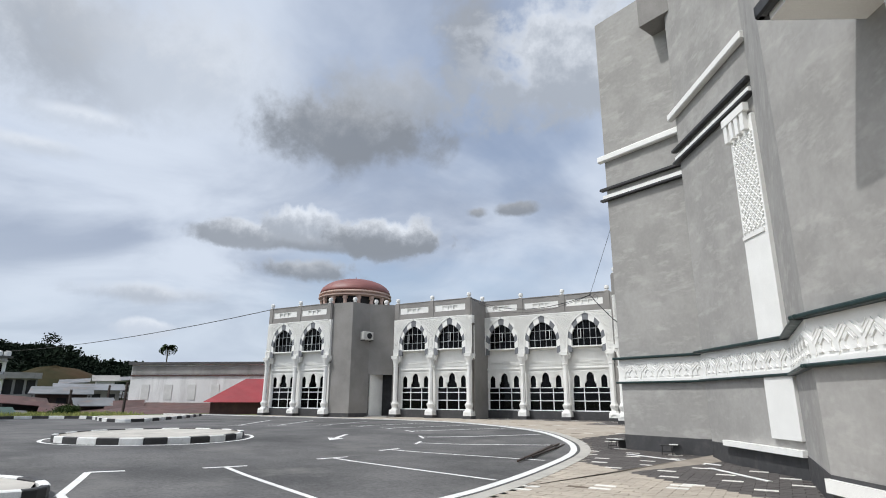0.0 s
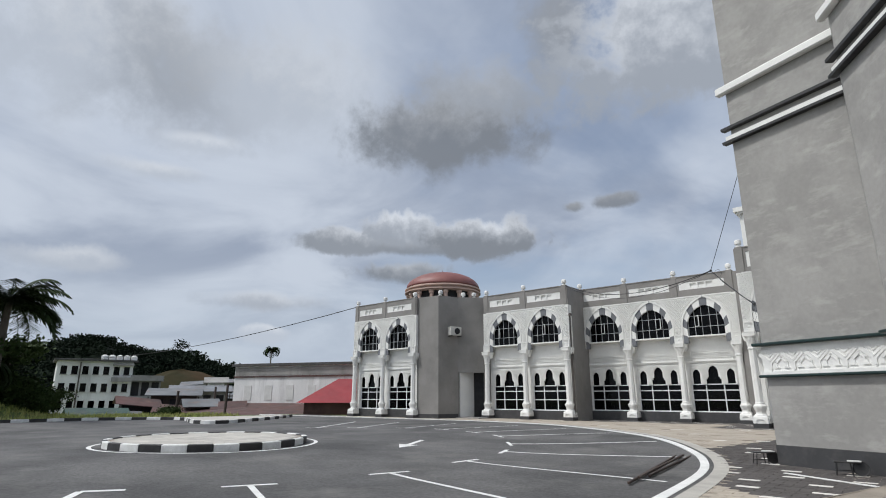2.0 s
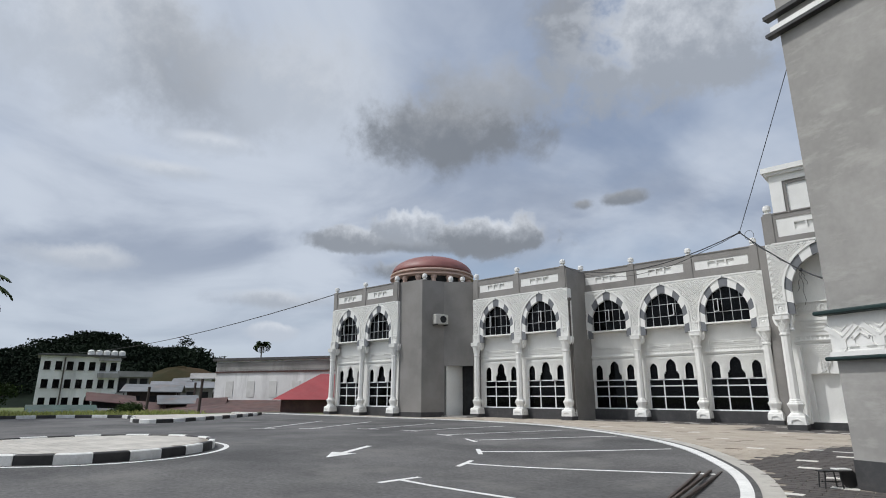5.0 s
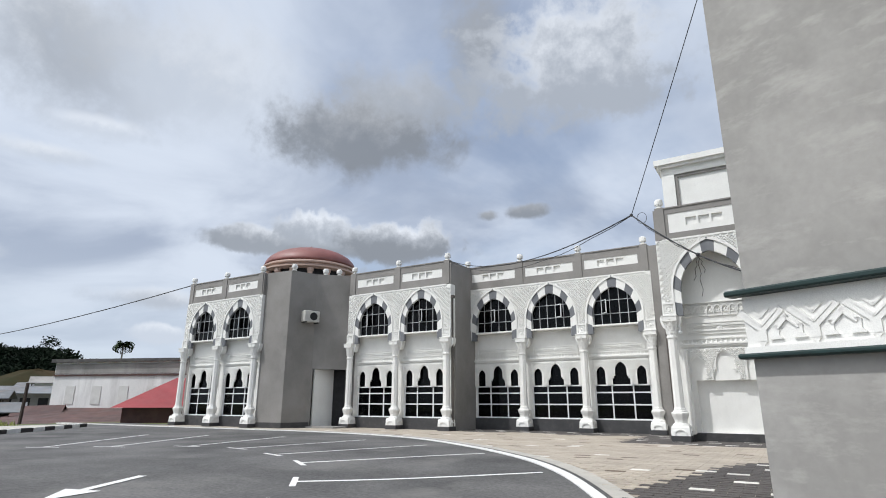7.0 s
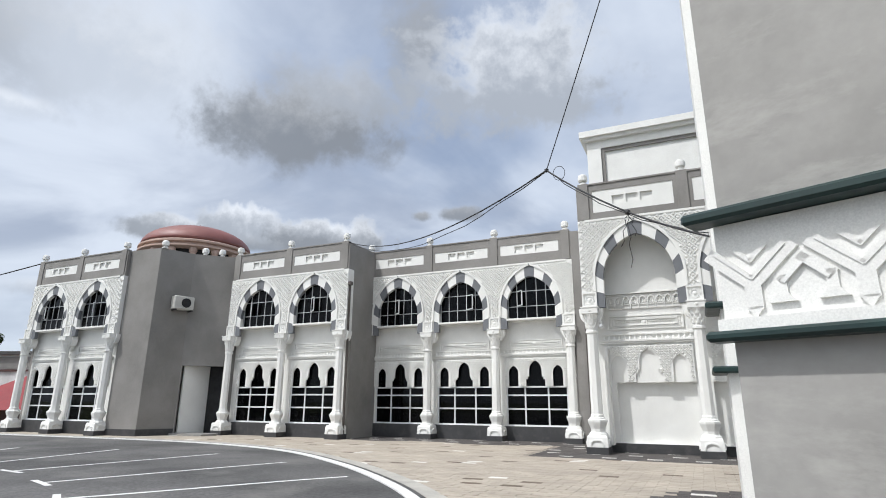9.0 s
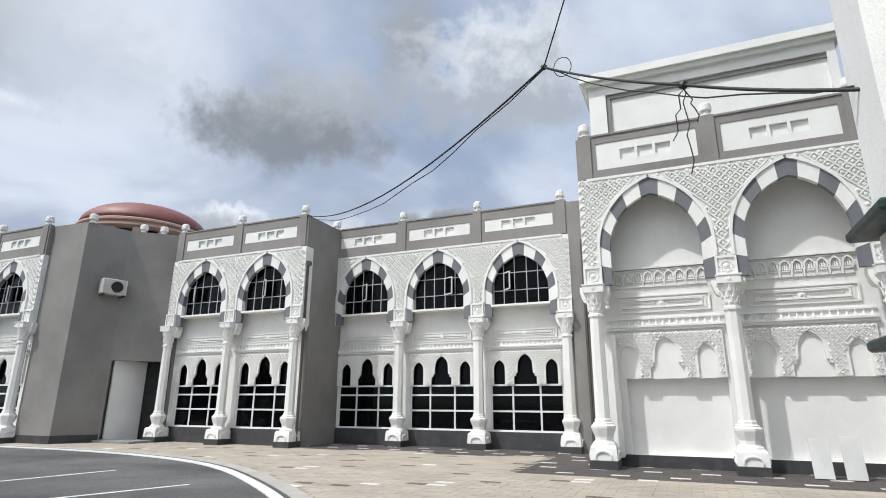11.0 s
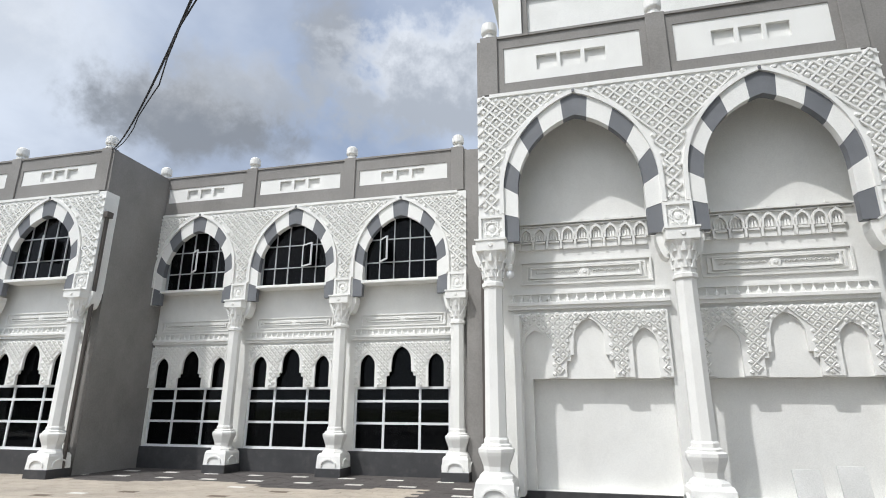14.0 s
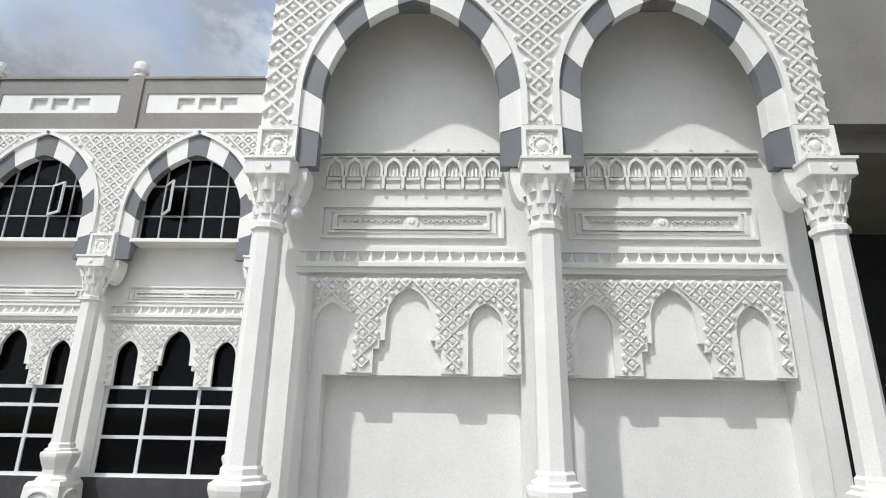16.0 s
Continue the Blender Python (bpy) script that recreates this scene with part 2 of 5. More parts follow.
gb.inputs["Roughness"].default_value = 0.04
gb.inputs["Transmission Weight"].default_value = 0.85
gb.inputs["IOR"].default_value = 1.25
gb.inputs["Specular IOR Level"].default_value = 0.15
M["glass"] = glass

for key in ("forest", "leaf", "frond", "hill"):
    M[key].node_tree.nodes["Principled BSDF"].inputs["Specular IOR Level"].default_value = 0.08

# ---- mesh helpers ----


def mesh(name, bm, mat, smooth=False):
    bmesh.ops.recalc_face_normals(bm, faces=bm.faces[:])
    me = bpy.data.meshes.new(name)
    bm.to_mesh(me)
    bm.free()
    for m in mat if isinstance(mat, (list, tuple)) else (mat,):
        me.materials.append(m)
    if smooth:
        for p in me.polygons:
            p.use_smooth = True
    return me


def part(name, data, mat=None, parent=None, label="", at=(0, 0, 0), rz=0.0, smooth=False):
    """Links one mesh object (from a bmesh, or shared mesh data) under a thing or a part."""
    me = mesh(name, data, mat, smooth) if isinstance(data, bmesh.types.BMesh) else data
    ob = new(name, me)
    ob.matrix_basis = pose(*at, 0, 0, rz)
    if parent:
        ob.parent = parent
    return tagged(ob, label) if label else ob


def thing(name, at, label, category, group="", kind="", rz=0.0):
    ob = new(name)
    ob.matrix_basis = pose(*at, 0, 0, rz)
    return tagged(ob, label, category, group, kind)


def box(bm, x0, x1, y0, y1, z0, z1, bevel=0.0, m=None):
    r = bmesh.ops.create_cube(bm, size=1, matrix=Matrix.Translation(((x0 + x1) / 2, (y0 + y1) / 2, (z0 + z1) / 2)) @ Matrix.Diagonal((x1 - x0, y1 - y0, z1 - z0, 1)))
    vs = r["verts"]
    if bevel:
        es = list({e for v in vs for e in v.link_edges})
        vs = bmesh.ops.bevel(bm, geom=es, offset=bevel, segments=1, affect="EDGES")["verts"]
    if m is not None:
        bmesh.ops.transform(bm, matrix=m, verts=vs)
    return vs


def boxes(*rows, bevel=0.0):
    bm = bmesh.new()
    for r in rows:
        box(bm, *r, bevel=bevel)
    return bm


def lathe(bm, profile, seg=8, at=(0, 0), turn=0.0, squash=1.0):
    rings = []
    for r, z in profile:
        rings.append([bm.verts.new((at[0] + r * math.cos(turn + 2 * math.pi * i / seg), at[1] + squash * r * math.sin(turn + 2 * math.pi * i / seg), z)) for i in range(seg)])
    for a, b in zip(rings, rings[1:]):
        for i in range(seg):
            bm.faces.new((a[i], a[(i + 1) % seg], b[(i + 1) % seg], b[i]))
    bm.faces.new(rings[0][::-1])
    bm.faces.new(rings[-1])


def prism(bm, poly, y0, y1):
    """A polygon in x, z carried from y0 to y1."""
    a = [bm.verts.new((x, y0, z)) for x, z in poly]
    b = [bm.verts.new((x, y1, z)) for x, z in poly]
    bm.faces.new(a)
    bm.faces.new(b[::-1])
    n = len(poly)
    for i in range(n):
        bm.faces.new((a[i], b[i], b[(i + 1) % n], a[(i + 1) % n]))
    bm.normal_update()


def plate(bm, outer, holes, y0, y1):
    """A polygon in x, z with holes, carried from y0 to y1."""
    sub = bmesh.new()
    loops = []
    for poly in (outer, *holes):
        vs = [sub.verts.new((x, y0, z)) for x, z in poly]
        for i in range(len(vs)):
            sub.edges.new((vs[i], vs[(i + 1) % len(vs)]))
        loops.append(poly)
    bmesh.ops.triangle_fill(sub, use_beauty=True, use_dissolve=False, edges=sub.edges[:], normal=(0, -1, 0))
    for y in (y0, y1):
        copy = {}
        for f in sub.faces:
            vs = []
            for v in f.verts:
                if v not in copy:
                    copy[v] = bm.verts.new((v.co.x, y, v.co.z))
                vs.append(copy[v])
            bm.faces.new(vs)
    sub.free()
    for poly in loops:
        a = [bm.verts.new((x, y0, z)) for x, z in poly]
        b = [bm.verts.new((x, y1, z)) for x, z in poly]
        for i in range(len(poly)):
            j = (i + 1) % len(poly)
            bm.faces.new((a[i], b[i], b[j], a[j]))
    bmesh.ops.remove_doubles(bm, verts=bm.verts[:], dist=0.0005)


def rect(x0, x1, z0, z1):
    return [(x0, z0), (x1, z0), (x1, z1), (x0, z1)]


def arch_line(a, z0, zs, zt, n=14):
    """Right half of a pointed arch, from its foot up to the apex: half width a, foot z0, spring zs, apex zt."""
    b = zt - zs
    r = (a * a + b * b) / (2 * a)
    end = math.atan2(b, r - a) if r > a else math.pi / 2 + math.atan2(a - r, b)
    pts = [(a, z0)]
    for i in range(n + 1):
        t = end * i / n
        pts.append((a - r + r * math.cos(t), zs + r * math.sin(t)))
    pts[-1] = (0.0, zt)
    return pts


def arch_poly(a, z0, zs, zt, cx=0.0, n=8):
    p = arch_line(a, z0, zs, zt, n)
    return [(cx + x, z) for x, z in p] + [(cx - x, z) for x, z in p[-2::-1]]


def along(pts, s):
    """The point at the share s of a polyline's length."""
    seg = [math.dist(p, q) for p, q in zip(pts, pts[1:])]
    d = s * sum(seg)
    for p, q, l in zip(pts, pts[1:], seg):
        if d <= l or q is pts[-1]:
            k = min(1, d / max(l, 1e-6))
            return (p[0] + (q[0] - p[0]) * k, p[1] + (q[1] - p[1]) * k)
        d -= l


def inside(poly, x, z):
    n, c = len(poly), False
    for i in range(n):
        (x0, z0), (x1, z1) = poly[i], poly[i - 1]
        if (z0 > z) != (z1 > z) and x < (x1 - x0) * (z - z0) / (z1 - z0) + x0:
            c = not c
    return c


def cable(name, pts, r, label, mat="cable"):
    cu = bpy.data.curves.new(name, "CURVE")
    cu.dimensions, cu.bevel_depth, cu.bevel_resolution = "3D", r, 1
    sp = cu.splines.new("POLY")
    sp.points.add(len(pts) - 1)
    for p, q in zip(sp.points, pts):
        p.co = (*q, 1)
    cu.materials.append(M[mat])
    return tagged(new(name, cu), label, "cable")


# ---- the ground ----


def smooth01(v):
    v = max(0.0, min(1.0, v))
    return v * v * (3 - 2 * v)


def gz(x, y):
    """Height of the yard: it dips gently towards the prayer hall, and falls away beyond the lawn."""
    z = -0.22 * smooth01((22 - y) / 8) * smooth01((x + 16) / 8)
    return z - 3.5 * smooth01((-46 - x) / 14)


def catmull(pts, step=6):
    out = []
    p = [pts[0], *pts, pts[-1]]
    for i in range(1, len(p) - 2):
        for k in range(step):
            t = k / step
            out.append(tuple(0.5 * (2 * p[i][j] + (p[i + 1][j] - p[i - 1][j]) * t + (2 * p[i - 1][j] - 5 * p[i][j] + 4 * p[i + 1][j] - p[i + 2][j]) * t * t
                                    + (3 * p[i][j] - p[i - 1][j] - 3 * p[i + 1][j] + p[i + 2][j]) * t ** 3) for j in range(2)))
    return out + [pts[-1]]


def offset_line(pts, d):
    """A line in plan moved by d to its left."""
    out = []
    for i, p in enumerate(pts):
        a, b = pts[max(0, i - 1)], pts[min(len(pts) - 1, i + 1)]
        t = Vector((b[0] - a[0], b[1] - a[1])).normalized()
        out.append((p[0] - t.y * d, p[1] + t.x * d))
    return out


def strip(bm, line, d0, d1, z0, z1=None):
    """A flat (or, with z1, thick) strip that follows a line in plan over the ground."""
    a, b = offset_line(line, d0), offset_line(line, d1)
    top = z0 if z1 is None else z1
    va = [bm.verts.new((x, y, gz(x, y) + top)) for x, y in a]
    vb = [bm.verts.new((x, y, gz(x, y) + top)) for x, y in b]
    for i in range(len(line) - 1):
        bm.faces.new((va[i], va[i + 1], vb[i + 1], vb[i]))
    if z1 is not None:
        la = [bm.verts.new((x, y, gz(x, y) + z0)) for x, y in a]
        lb = [bm.verts.new((x, y, gz(x, y) + z0)) for x, y in b]
        for i in range(len(line) - 1):
            bm.faces.new((la[i], la[i + 1], va[i + 1], va[i]))
            bm.faces.new((lb[i + 1], lb[i], vb[i], vb[i + 1]))
        bm.faces.new((la[0], va[0], vb[0], lb[0]))
        bm.faces.new((la[-1], lb[-1], vb[-1], va[-1]))


bm = bmesh.new()
gx = [-3000, -900, -400, -200, -120, -90, -75] + [-66 + 3 * i for i in range(30)] + [40, 80, 300, 1000, 3000]
gy = [-3000, -900, -300, -100, -50] + [-30 + 3 * i for i in range(26)] + [60, 90, 150, 400, 1000, 3000]
grid = [[bm.verts.new((x, y, gz(x, y) - 0.06)) for x in gx] for y in gy]
for r0, r1 in zip(grid, grid[1:]):
    for i in range(len(gx) - 1):
        bm.faces.new((r0[i], r0[i + 1], r1[i + 1], r1[i]))
tagged(part("ground", bm, M["grass"], smooth=True), "grassy and earthy ground around the paved yard", "ground", kind="structure")

# the yard's edge: the line between asphalt and block paving, from the far end of the annex round to behind the start
EDGE = catmull([(-44, 27.6), (-36, 27.9), (-28, 28.3), (-22.5, 28.5), (-18.4, 28.0), (-15.0, 26.8), (-11.6, 24.5), (-9.0, 22.2), (-7.2, 20.2), (-5.9, 18.3), (-4.85, 16.3), (-4.1, 13.7),
                (-3.65, 10.2), (-3.45, 7.4), (-3.5, 5.0), (-4.2, 1.0), (-5.7, -3), (-8, -8), (-10, -14)])


def sheet(bm, xs, ys, keep, dz):
    vs = {}
    for j in range(len(ys) - 1):
        for i in range(len(xs) - 1):
            if keep((xs[i] + xs[i + 1]) / 2, (ys[j] + ys[j + 1]) / 2):
                q = []
                for a, b in ((i, j), (i + 1, j), (i + 1, j + 1), (i, j + 1)):
                    if (a, b) not in vs:
                        vs[a, b] = bm.verts.new((xs[a], ys[b], gz(xs[a], ys[b]) + dz))
                    q.append(vs[a, b])
                bm.faces.new(q)


bm = bmesh.new()
sheet(bm, [-60 + 1.0 * i for i in range(76)], [-25 + 1.0 * i for i in range(56)], lambda x, y: x > -42.5, -0.004)
tagged(part("road", bm, M["asphalt"], smooth=True), "dark worn asphalt car park with tyre marks", "asphalt", kind="structure")
EDGE_POLY = EDGE + [(40, -14), (40, 60), (-44, 60)]
bm = bmesh.new()
e2 = EDGE
va = [bm.verts.new((x, y, gz(x, y) + 0.012)) for x, y in offset_line(e2, 0.02)]
for k in (1, 2, 3, 5, 8, 12, 18, 30, 45):
    vb = [bm.verts.new((x + 0.0, y, gz(x, y) + 0.012)) for x, y in ((p[0] + (max(p[0], 6) + 0 - p[0]) * k / 45, p[1] + (34 - p[1]) * k / 45) for p in offset_line(e2, 0.02))]
    for i in range(len(e2) - 1):
        bm.faces.new((va[i], va[i + 1], vb[i + 1], vb[i]))
    va = vb
tagged(part("pavement", bm, M["bed"], smooth=True), "sand bed and joints of the block paving", "pavement", kind="structure")
pavement = bpy.data.objects["pavement"]
bm = bmesh.new()
strip(bm, EDGE, -0.20, 0.0, -0.1, 0.02)
part("edging", bm, M["line"], pavement, "white painted concrete edging")
bm = bmesh.new()
strip(bm, EDGE, 0.10, 0.42, -0.1, 0.024)
part("haunch", bm, M["pale_concrete"], pavement, "pale concrete strip beside the channel")
bm = bmesh.new()
strip(bm, EDGE, 0.0, 0.10, 0.015)
part("channel", bm, M["drain"], pavement, "dark drain channel beside the edging")

# ---- painted markings ----


def marking(name, strokes, label):
    b = bmesh.new()
    for pts, w in strokes:
        n = max(2, int(math.dist(pts[0], pts[-1]) / 0.8)) if len(pts) == 2 else 1
        line = [(pts[0][0] + (pts[1][0] - pts[0][0]) * i / n, pts[0][1] + (pts[1][1] - pts[0][1]) * i / n) for i in range(n + 1)] if len(pts) == 2 else pts
        strip(b, line, -w / 2, w / 2, 0.004)
    return tagged(part(name, b, M["line"]), label, "road marking", kind="structure")


BAYS = [((-26.3, 22.8), (-22.5, 17.1)), ((-23.8, 23.9), (-21.0, 18.3)), ((-20.4, 24.9), (-19.2, 19.7)), ((-16.5, 25.2), (-17.2, 20.0)), ((-13.2, 24.2), (-14.8, 19.2)), ((-10.2, 22.5), (-12.9, 18.3)),
        ((-7.4, 19.7), (-11.1, 16.4)), ((-5.4, 16.4), (-10.1, 14.6)), ((-4.3, 11.8), (-9.5, 12.0)), ((-3.8, 7.7), (-9.3, 9.1)), ((-4.0, 3.6), (-9.9, 6.1))]
for a, b in BAYS:
    d = Vector((b[0] - a[0], b[1] - a[1])).normalized()
    t = (-d.y, d.x)
    marking("parking_line", [((a, b), 0.12), (((b[0] - t[0] * 0.5, b[1] - t[1] * 0.5), (b[0] + t[0] * 0.5, b[1] + t[1] * 0.5)), 0.12)], "white painted parking bay line with a cross end")
marking("parking_line", [(((-8.6, 2.0), (-9.05, 2.15)), 0.14), (((-9.0, 2.1), (-11.15, 3.7)), 0.14), (((-11.15, 3.7), (-10.85, 4.3)), 0.14)], "white painted zigzag line by the kerb")
b = bmesh.new()
p0, p1 = Vector((-13.75, 15.0)), Vector((-12.6, 12.7))
d = (p1 - p0).normalized()
t = Vector((-d.y, d.x))
hd = p1 - d * 0.95
for quad in ([p0 - t * 0.08, p0 + t * 0.08, hd + t * 0.08, hd - t * 0.08], [hd - t * 0.32, hd + t * 0.32, p1]):
    b.faces.new([b.verts.new((q.x, q.y, gz(q.x, q.y) + 0.006)) for q in quad])
tagged(part("direction_arrow", b, M["line"]), "white painted direction arrow on the asphalt", "road marking", kind="structure")

# ---- kerbs ----


def kerb_line(parent, line, length=0.62, width=0.16, height=0.17, side=1):
    """A row of kerb stones, painted black and white in turn."""
    seg = [math.dist(p, q) for p, q in zip(line, line[1:])]
    total = sum(seg)
    n = max(2, round(total / length))
    for i in range(n):
        pts = [along(line, (i + k / 3 * 0.985 + 0.0075) / n) for k in range(4)]
        b = bmesh.new()
        strip(b, pts, 0, width * side, -0.05, height)
        top = [e for e in b.edges if all(v.co.z > gz(v.co.x, v.co.y) + height - 0.01 for v in e.verts)]
        bmesh.ops.bevel(b, geom=top, offset=0.02, segments=1, affect="EDGES")
        part("kerb_stone", b, M["kerb_black"] if i % 2 else M["kerb_white"], parent)


def ring(cx, cy, r, n=64):
    return [(cx + r * math.cos(2 * math.pi * i / n), cy + r * math.sin(2 * math.pi * i / n)) for i in range(n + 1)]


ISL = (-17.5, 9.25)
isl = thing("traffic_island", (0, 0, 0), "round traffic island with black and white kerb and tan paving", "traffic island")
kerb_line(isl, ring(*ISL, 2.95), 0.66, 0.15, 0.19, 1)
b = bmesh.new()
strip(b, ring(*ISL, 3.3), 0, 0.12, 0.005)
part("painted_ring", b, M["line"], isl, "white painted ring round the kerb")
b = bmesh.new()
ps = [(ISL[0] + u * 0.4 - 2.8, ISL[1] + v * 0.2 - 2.8) for u in range(15) for v in range(29)]
for x, y in ps:
    if math.hypot(x - ISL[0], y - ISL[1]) < 2.66:
        box(b, x - 0.195, x + 0.195, y - 0.096, y + 0.096, 0.0, 0.165)
part("paving", b, M["paver_light"], isl)["kind"] = "stuff"
b = bmesh.new()
lathe(b, [(2.82, 0), (2.82, 0.155)], 48, ISL)
part("fill", b, M["bed"], isl)

lawn = thing("lawn_kerb", (0, 0, 0), "black and white kerb along the lawn's edge", "kerb")
kerb_line(lawn, catmull([(-38, -18), (-39.5, -6), (-40, 4), (-40.2, 9), (-40.4, 12.5), (-39.5, 15.5), (-37.5, 17.2)]), 0.9, 0.16, 0.17, 1)
nose = thing("kerb_island", (0, 0, 0), "black and white kerbed island nose with tan paving", "traffic island")
kerb_line(nose, catmull([(-37.5, 17.2), (-35.5, 17.0), (-32.5, 15.8), (-30.6, 15.5), (-29.9, 16.2), (-30.6, 17.8), (-33.5, 22), (-36.5, 25.5)]), 0.9, 0.16, 0.18, 1)
b = bmesh.new()
b.faces.new([b.verts.new((x, y, 0.15)) for x, y in ((-36.5, 25.4), (-37.6, 17.3), (-35.5, 17.1), (-32.5, 15.95), (-30.7, 15.7), (-30.1, 16.3), (-30.8, 17.9), (-33.6, 22))])
part("paving", b, M["paver_light"], nose)
near_nose = thing("kerb_island", (0, 0, 0), "black and white kerbed nose of a parking island", "traffic island")
kerb_line(near_nose, catmull([(-15.5, -2.0), (-12.5, 0.9), (-10.7, 2.0), (-9.7, 2.2), (-8.9, 1.8), (-9.2, 1.0), (-10.9, -0.7), (-13, -3)]), 0.6, 0.15, 0.18, -1)
b = bmesh.new()
b.faces.new([b.verts.new((x, y, gz(x, y) + 0.15)) for x, y in ((-15.5, -2.1), (-12.5, 0.8), (-10.7, 1.9), (-9.7, 2.05), (-9.1, 1.7), (-9.35, 1.0), (-11, -0.7), (-13, -3))])
part("paving", b, M["paver_light"], near_nose)

# ---- annex wings: parts of one bay, shared by all bays ----
HALF = 1.56
STD = dict(top=7.18, par=8.40, rec=0.42, ain=1.02, aex=1.28, zs=5.35, tin=6.62, tex=7.08)
BIG = dict(top=7.40, par=8.66, rec=0.72, ain=1.08, aex=1.34, zs=5.40, tin=6.80, tex=7.24)


def facade_mesh(h):
    mid = arch_line((h["ain"] + h["aex"]) / 2, 4.45, h["zs"], (h["tin"] + h["tex"]) / 2)
    poly = [(HALF, 4.45), (HALF, h["top"]), (-HALF, h["top"]), (-HALF, 4.45)] + [(-x, z) for x, z in mid] + mid[-2::-1]
    b = bmesh.new()
    prism(b, poly, 0.0, 0.14)
    bmesh.ops.triangulate(b, faces=[f for f in b.faces if len(f.verts) > 4])
    box(b, -HALF, HALF, -0.035, 0.0, h["top"] - 0.05, h["top"] + 0.02)
    return mesh("facade", b, M["white"])


def relief(b, x, z, s, y, ring_on=True, boss=0.022, rib=0.018, deep=0.03, clear=None):
    """One cell of a raised diamond lattice: two ribs over a small boss; clear tells where relief may lie."""
    if ring_on:
        for sx, sz in ((1, 1), (-1, 1)):
            p, q = Vector((x + sx * s, y, z)), Vector((x, y, z + sz * s))
            if clear and not all(clear(v.x, v.z) for v in (p, p.lerp(q, 0.5), q)):
                continue
            t = (q - p).normalized()
            n = Vector((-t.z, 0, t.x)) * rib
            out = Vector((0, -deep, 0))
            vs = [b.verts.new(v) for v in (p + n, q + n, q - n, p - n)]
            vt = [b.verts.new(v) for v in (p + n * 0.6 + out, q + n * 0.6 + out, q - n * 0.6 + out, p - n * 0.6 + out)]
            b.faces.new(vt)
            b.faces.new((vs[0], vs[1], vt[1], vt[0]))
            b.faces.new((vs[2], vs[3], vt[3], vt[2]))
    if clear and not all(clear(x + dx, z + dz) for dx, dz in ((0, 0), (s * 0.4, 0), (-s * 0.4, 0), (0, s * 0.4), (0, -s * 0.4))):
        return
    k = s * 0.5
    ring_v = [b.verts.new((x + k * math.cos(a), y, z + k * math.sin(a))) for a in [math.pi / 3 * i for i in range(6)]]
    ring_t = [b.verts.new((x + k * 0.5 * math.cos(a), y - boss, z + k * 0.5 * math.sin(a))) for a in [math.pi / 3 * i for i in range(6)]]
    for i in range(6):
        b.faces.new((ring_v[i], ring_v[(i + 1) % 6], ring_t[(i + 1) % 6], ring_t[i]))
    b.faces.new(ring_t)


def lattice_cells(b, x0, x1, z0, z1, s, y, blocked, wrap=False, only=None, **kw):
    nx, nz = 2 * round((x1 - x0) / s / 2), int((z1 - z0) / s)
    sx = (x1 - x0) / nx

    def clear(x, z):
        if not z0 - 0.02 <= z <= z1 + 0.02 or not wrap and not x0 - 0.01 <= x <= x1 + 0.01:
            return False
        return not any(inside(p, x, z) for p in blocked)

    for j in range(-1, nz + 1):
        for i in range(nx):
            if (i + j) % 2 or only is not None and i != only:
                continue
            relief(b, x0 + (i + (0 if wrap else 0.5)) * sx, z0 + (j + 0.5) * s, s, y, clear=clear, **kw)


def diaper_mesh(h, s, only=None):
    b = bmesh.new()
    ex = arch_poly(h["aex"] + 0.06, 4.40, h["zs"], h["tex"] + 0.06)
    lattice_cells(b, -HALF, HALF, 4.98, h["top"] - 0.06, s, 0.0, [ex], True, only, boss=0.05, rib=0.024, deep=0.04)
    me = mesh("diaper_relief", b, M["white"])
    return me


def end_strip_mesh(h, s):
    b = bmesh.new()
    for j in range(1, int((h["top"] - 5.04) / s), 2):
        if 4.98 + (j + 1.5) * s < h["top"] + 0.04:
            relief(b, 0.0, 4.98 + (j + 0.5) * s, s, 0.0, boss=0.05, rib=0.024, deep=0.04)
    return mesh("diaper_relief", b, M["white"])


def voussoirs(h):
    """Thirteen blocks round a pointed arch, from the right foot over the crown to the left foot."""
    pin, pex = arch_line(h["ain"], 4.45, h["zs"], h["tin"]), arch_line(h["aex"], 4.45, h["zs"], h["tex"])
    out = []
    cuts = [i / 6.5 for i in range(7)] + [1.0]
    for sgn in (1, -1):
        for i in range(6):
            k = [cuts[i] + (cuts[i + 1] - cuts[i]) * t / 3 for t in range(4)]
            a, c = [along(pin, q) for q in k], [along(pex, q) for q in k]
            poly = [(sgn * x, z) for x, z in a + c[::-1]]
            b = bmesh.new()
            g = 0.0 if i % 2 == 0 else -0.006
            prism(b, poly, -0.014 + g, 0.136)
            out.append((mesh("voussoir", b, M["slate"] if i % 2 == 0 else M["white"]), i))
    k = [cuts[6], (cuts[6] + 1) / 2, 1.0]
    a, c = [along(pin, q) for q in k], [along(pex, q) for q in k]
    a, c = a + [(-x, z) for x, z in a[-2::-1]], c + [(-x, z) for x, z in c[-2::-1]]
    b = bmesh.new()
    prism(b, a + c[::-1], -0.018, 0.136)
    out.append((mesh("voussoir", b, M["slate"]), 6))
    return out


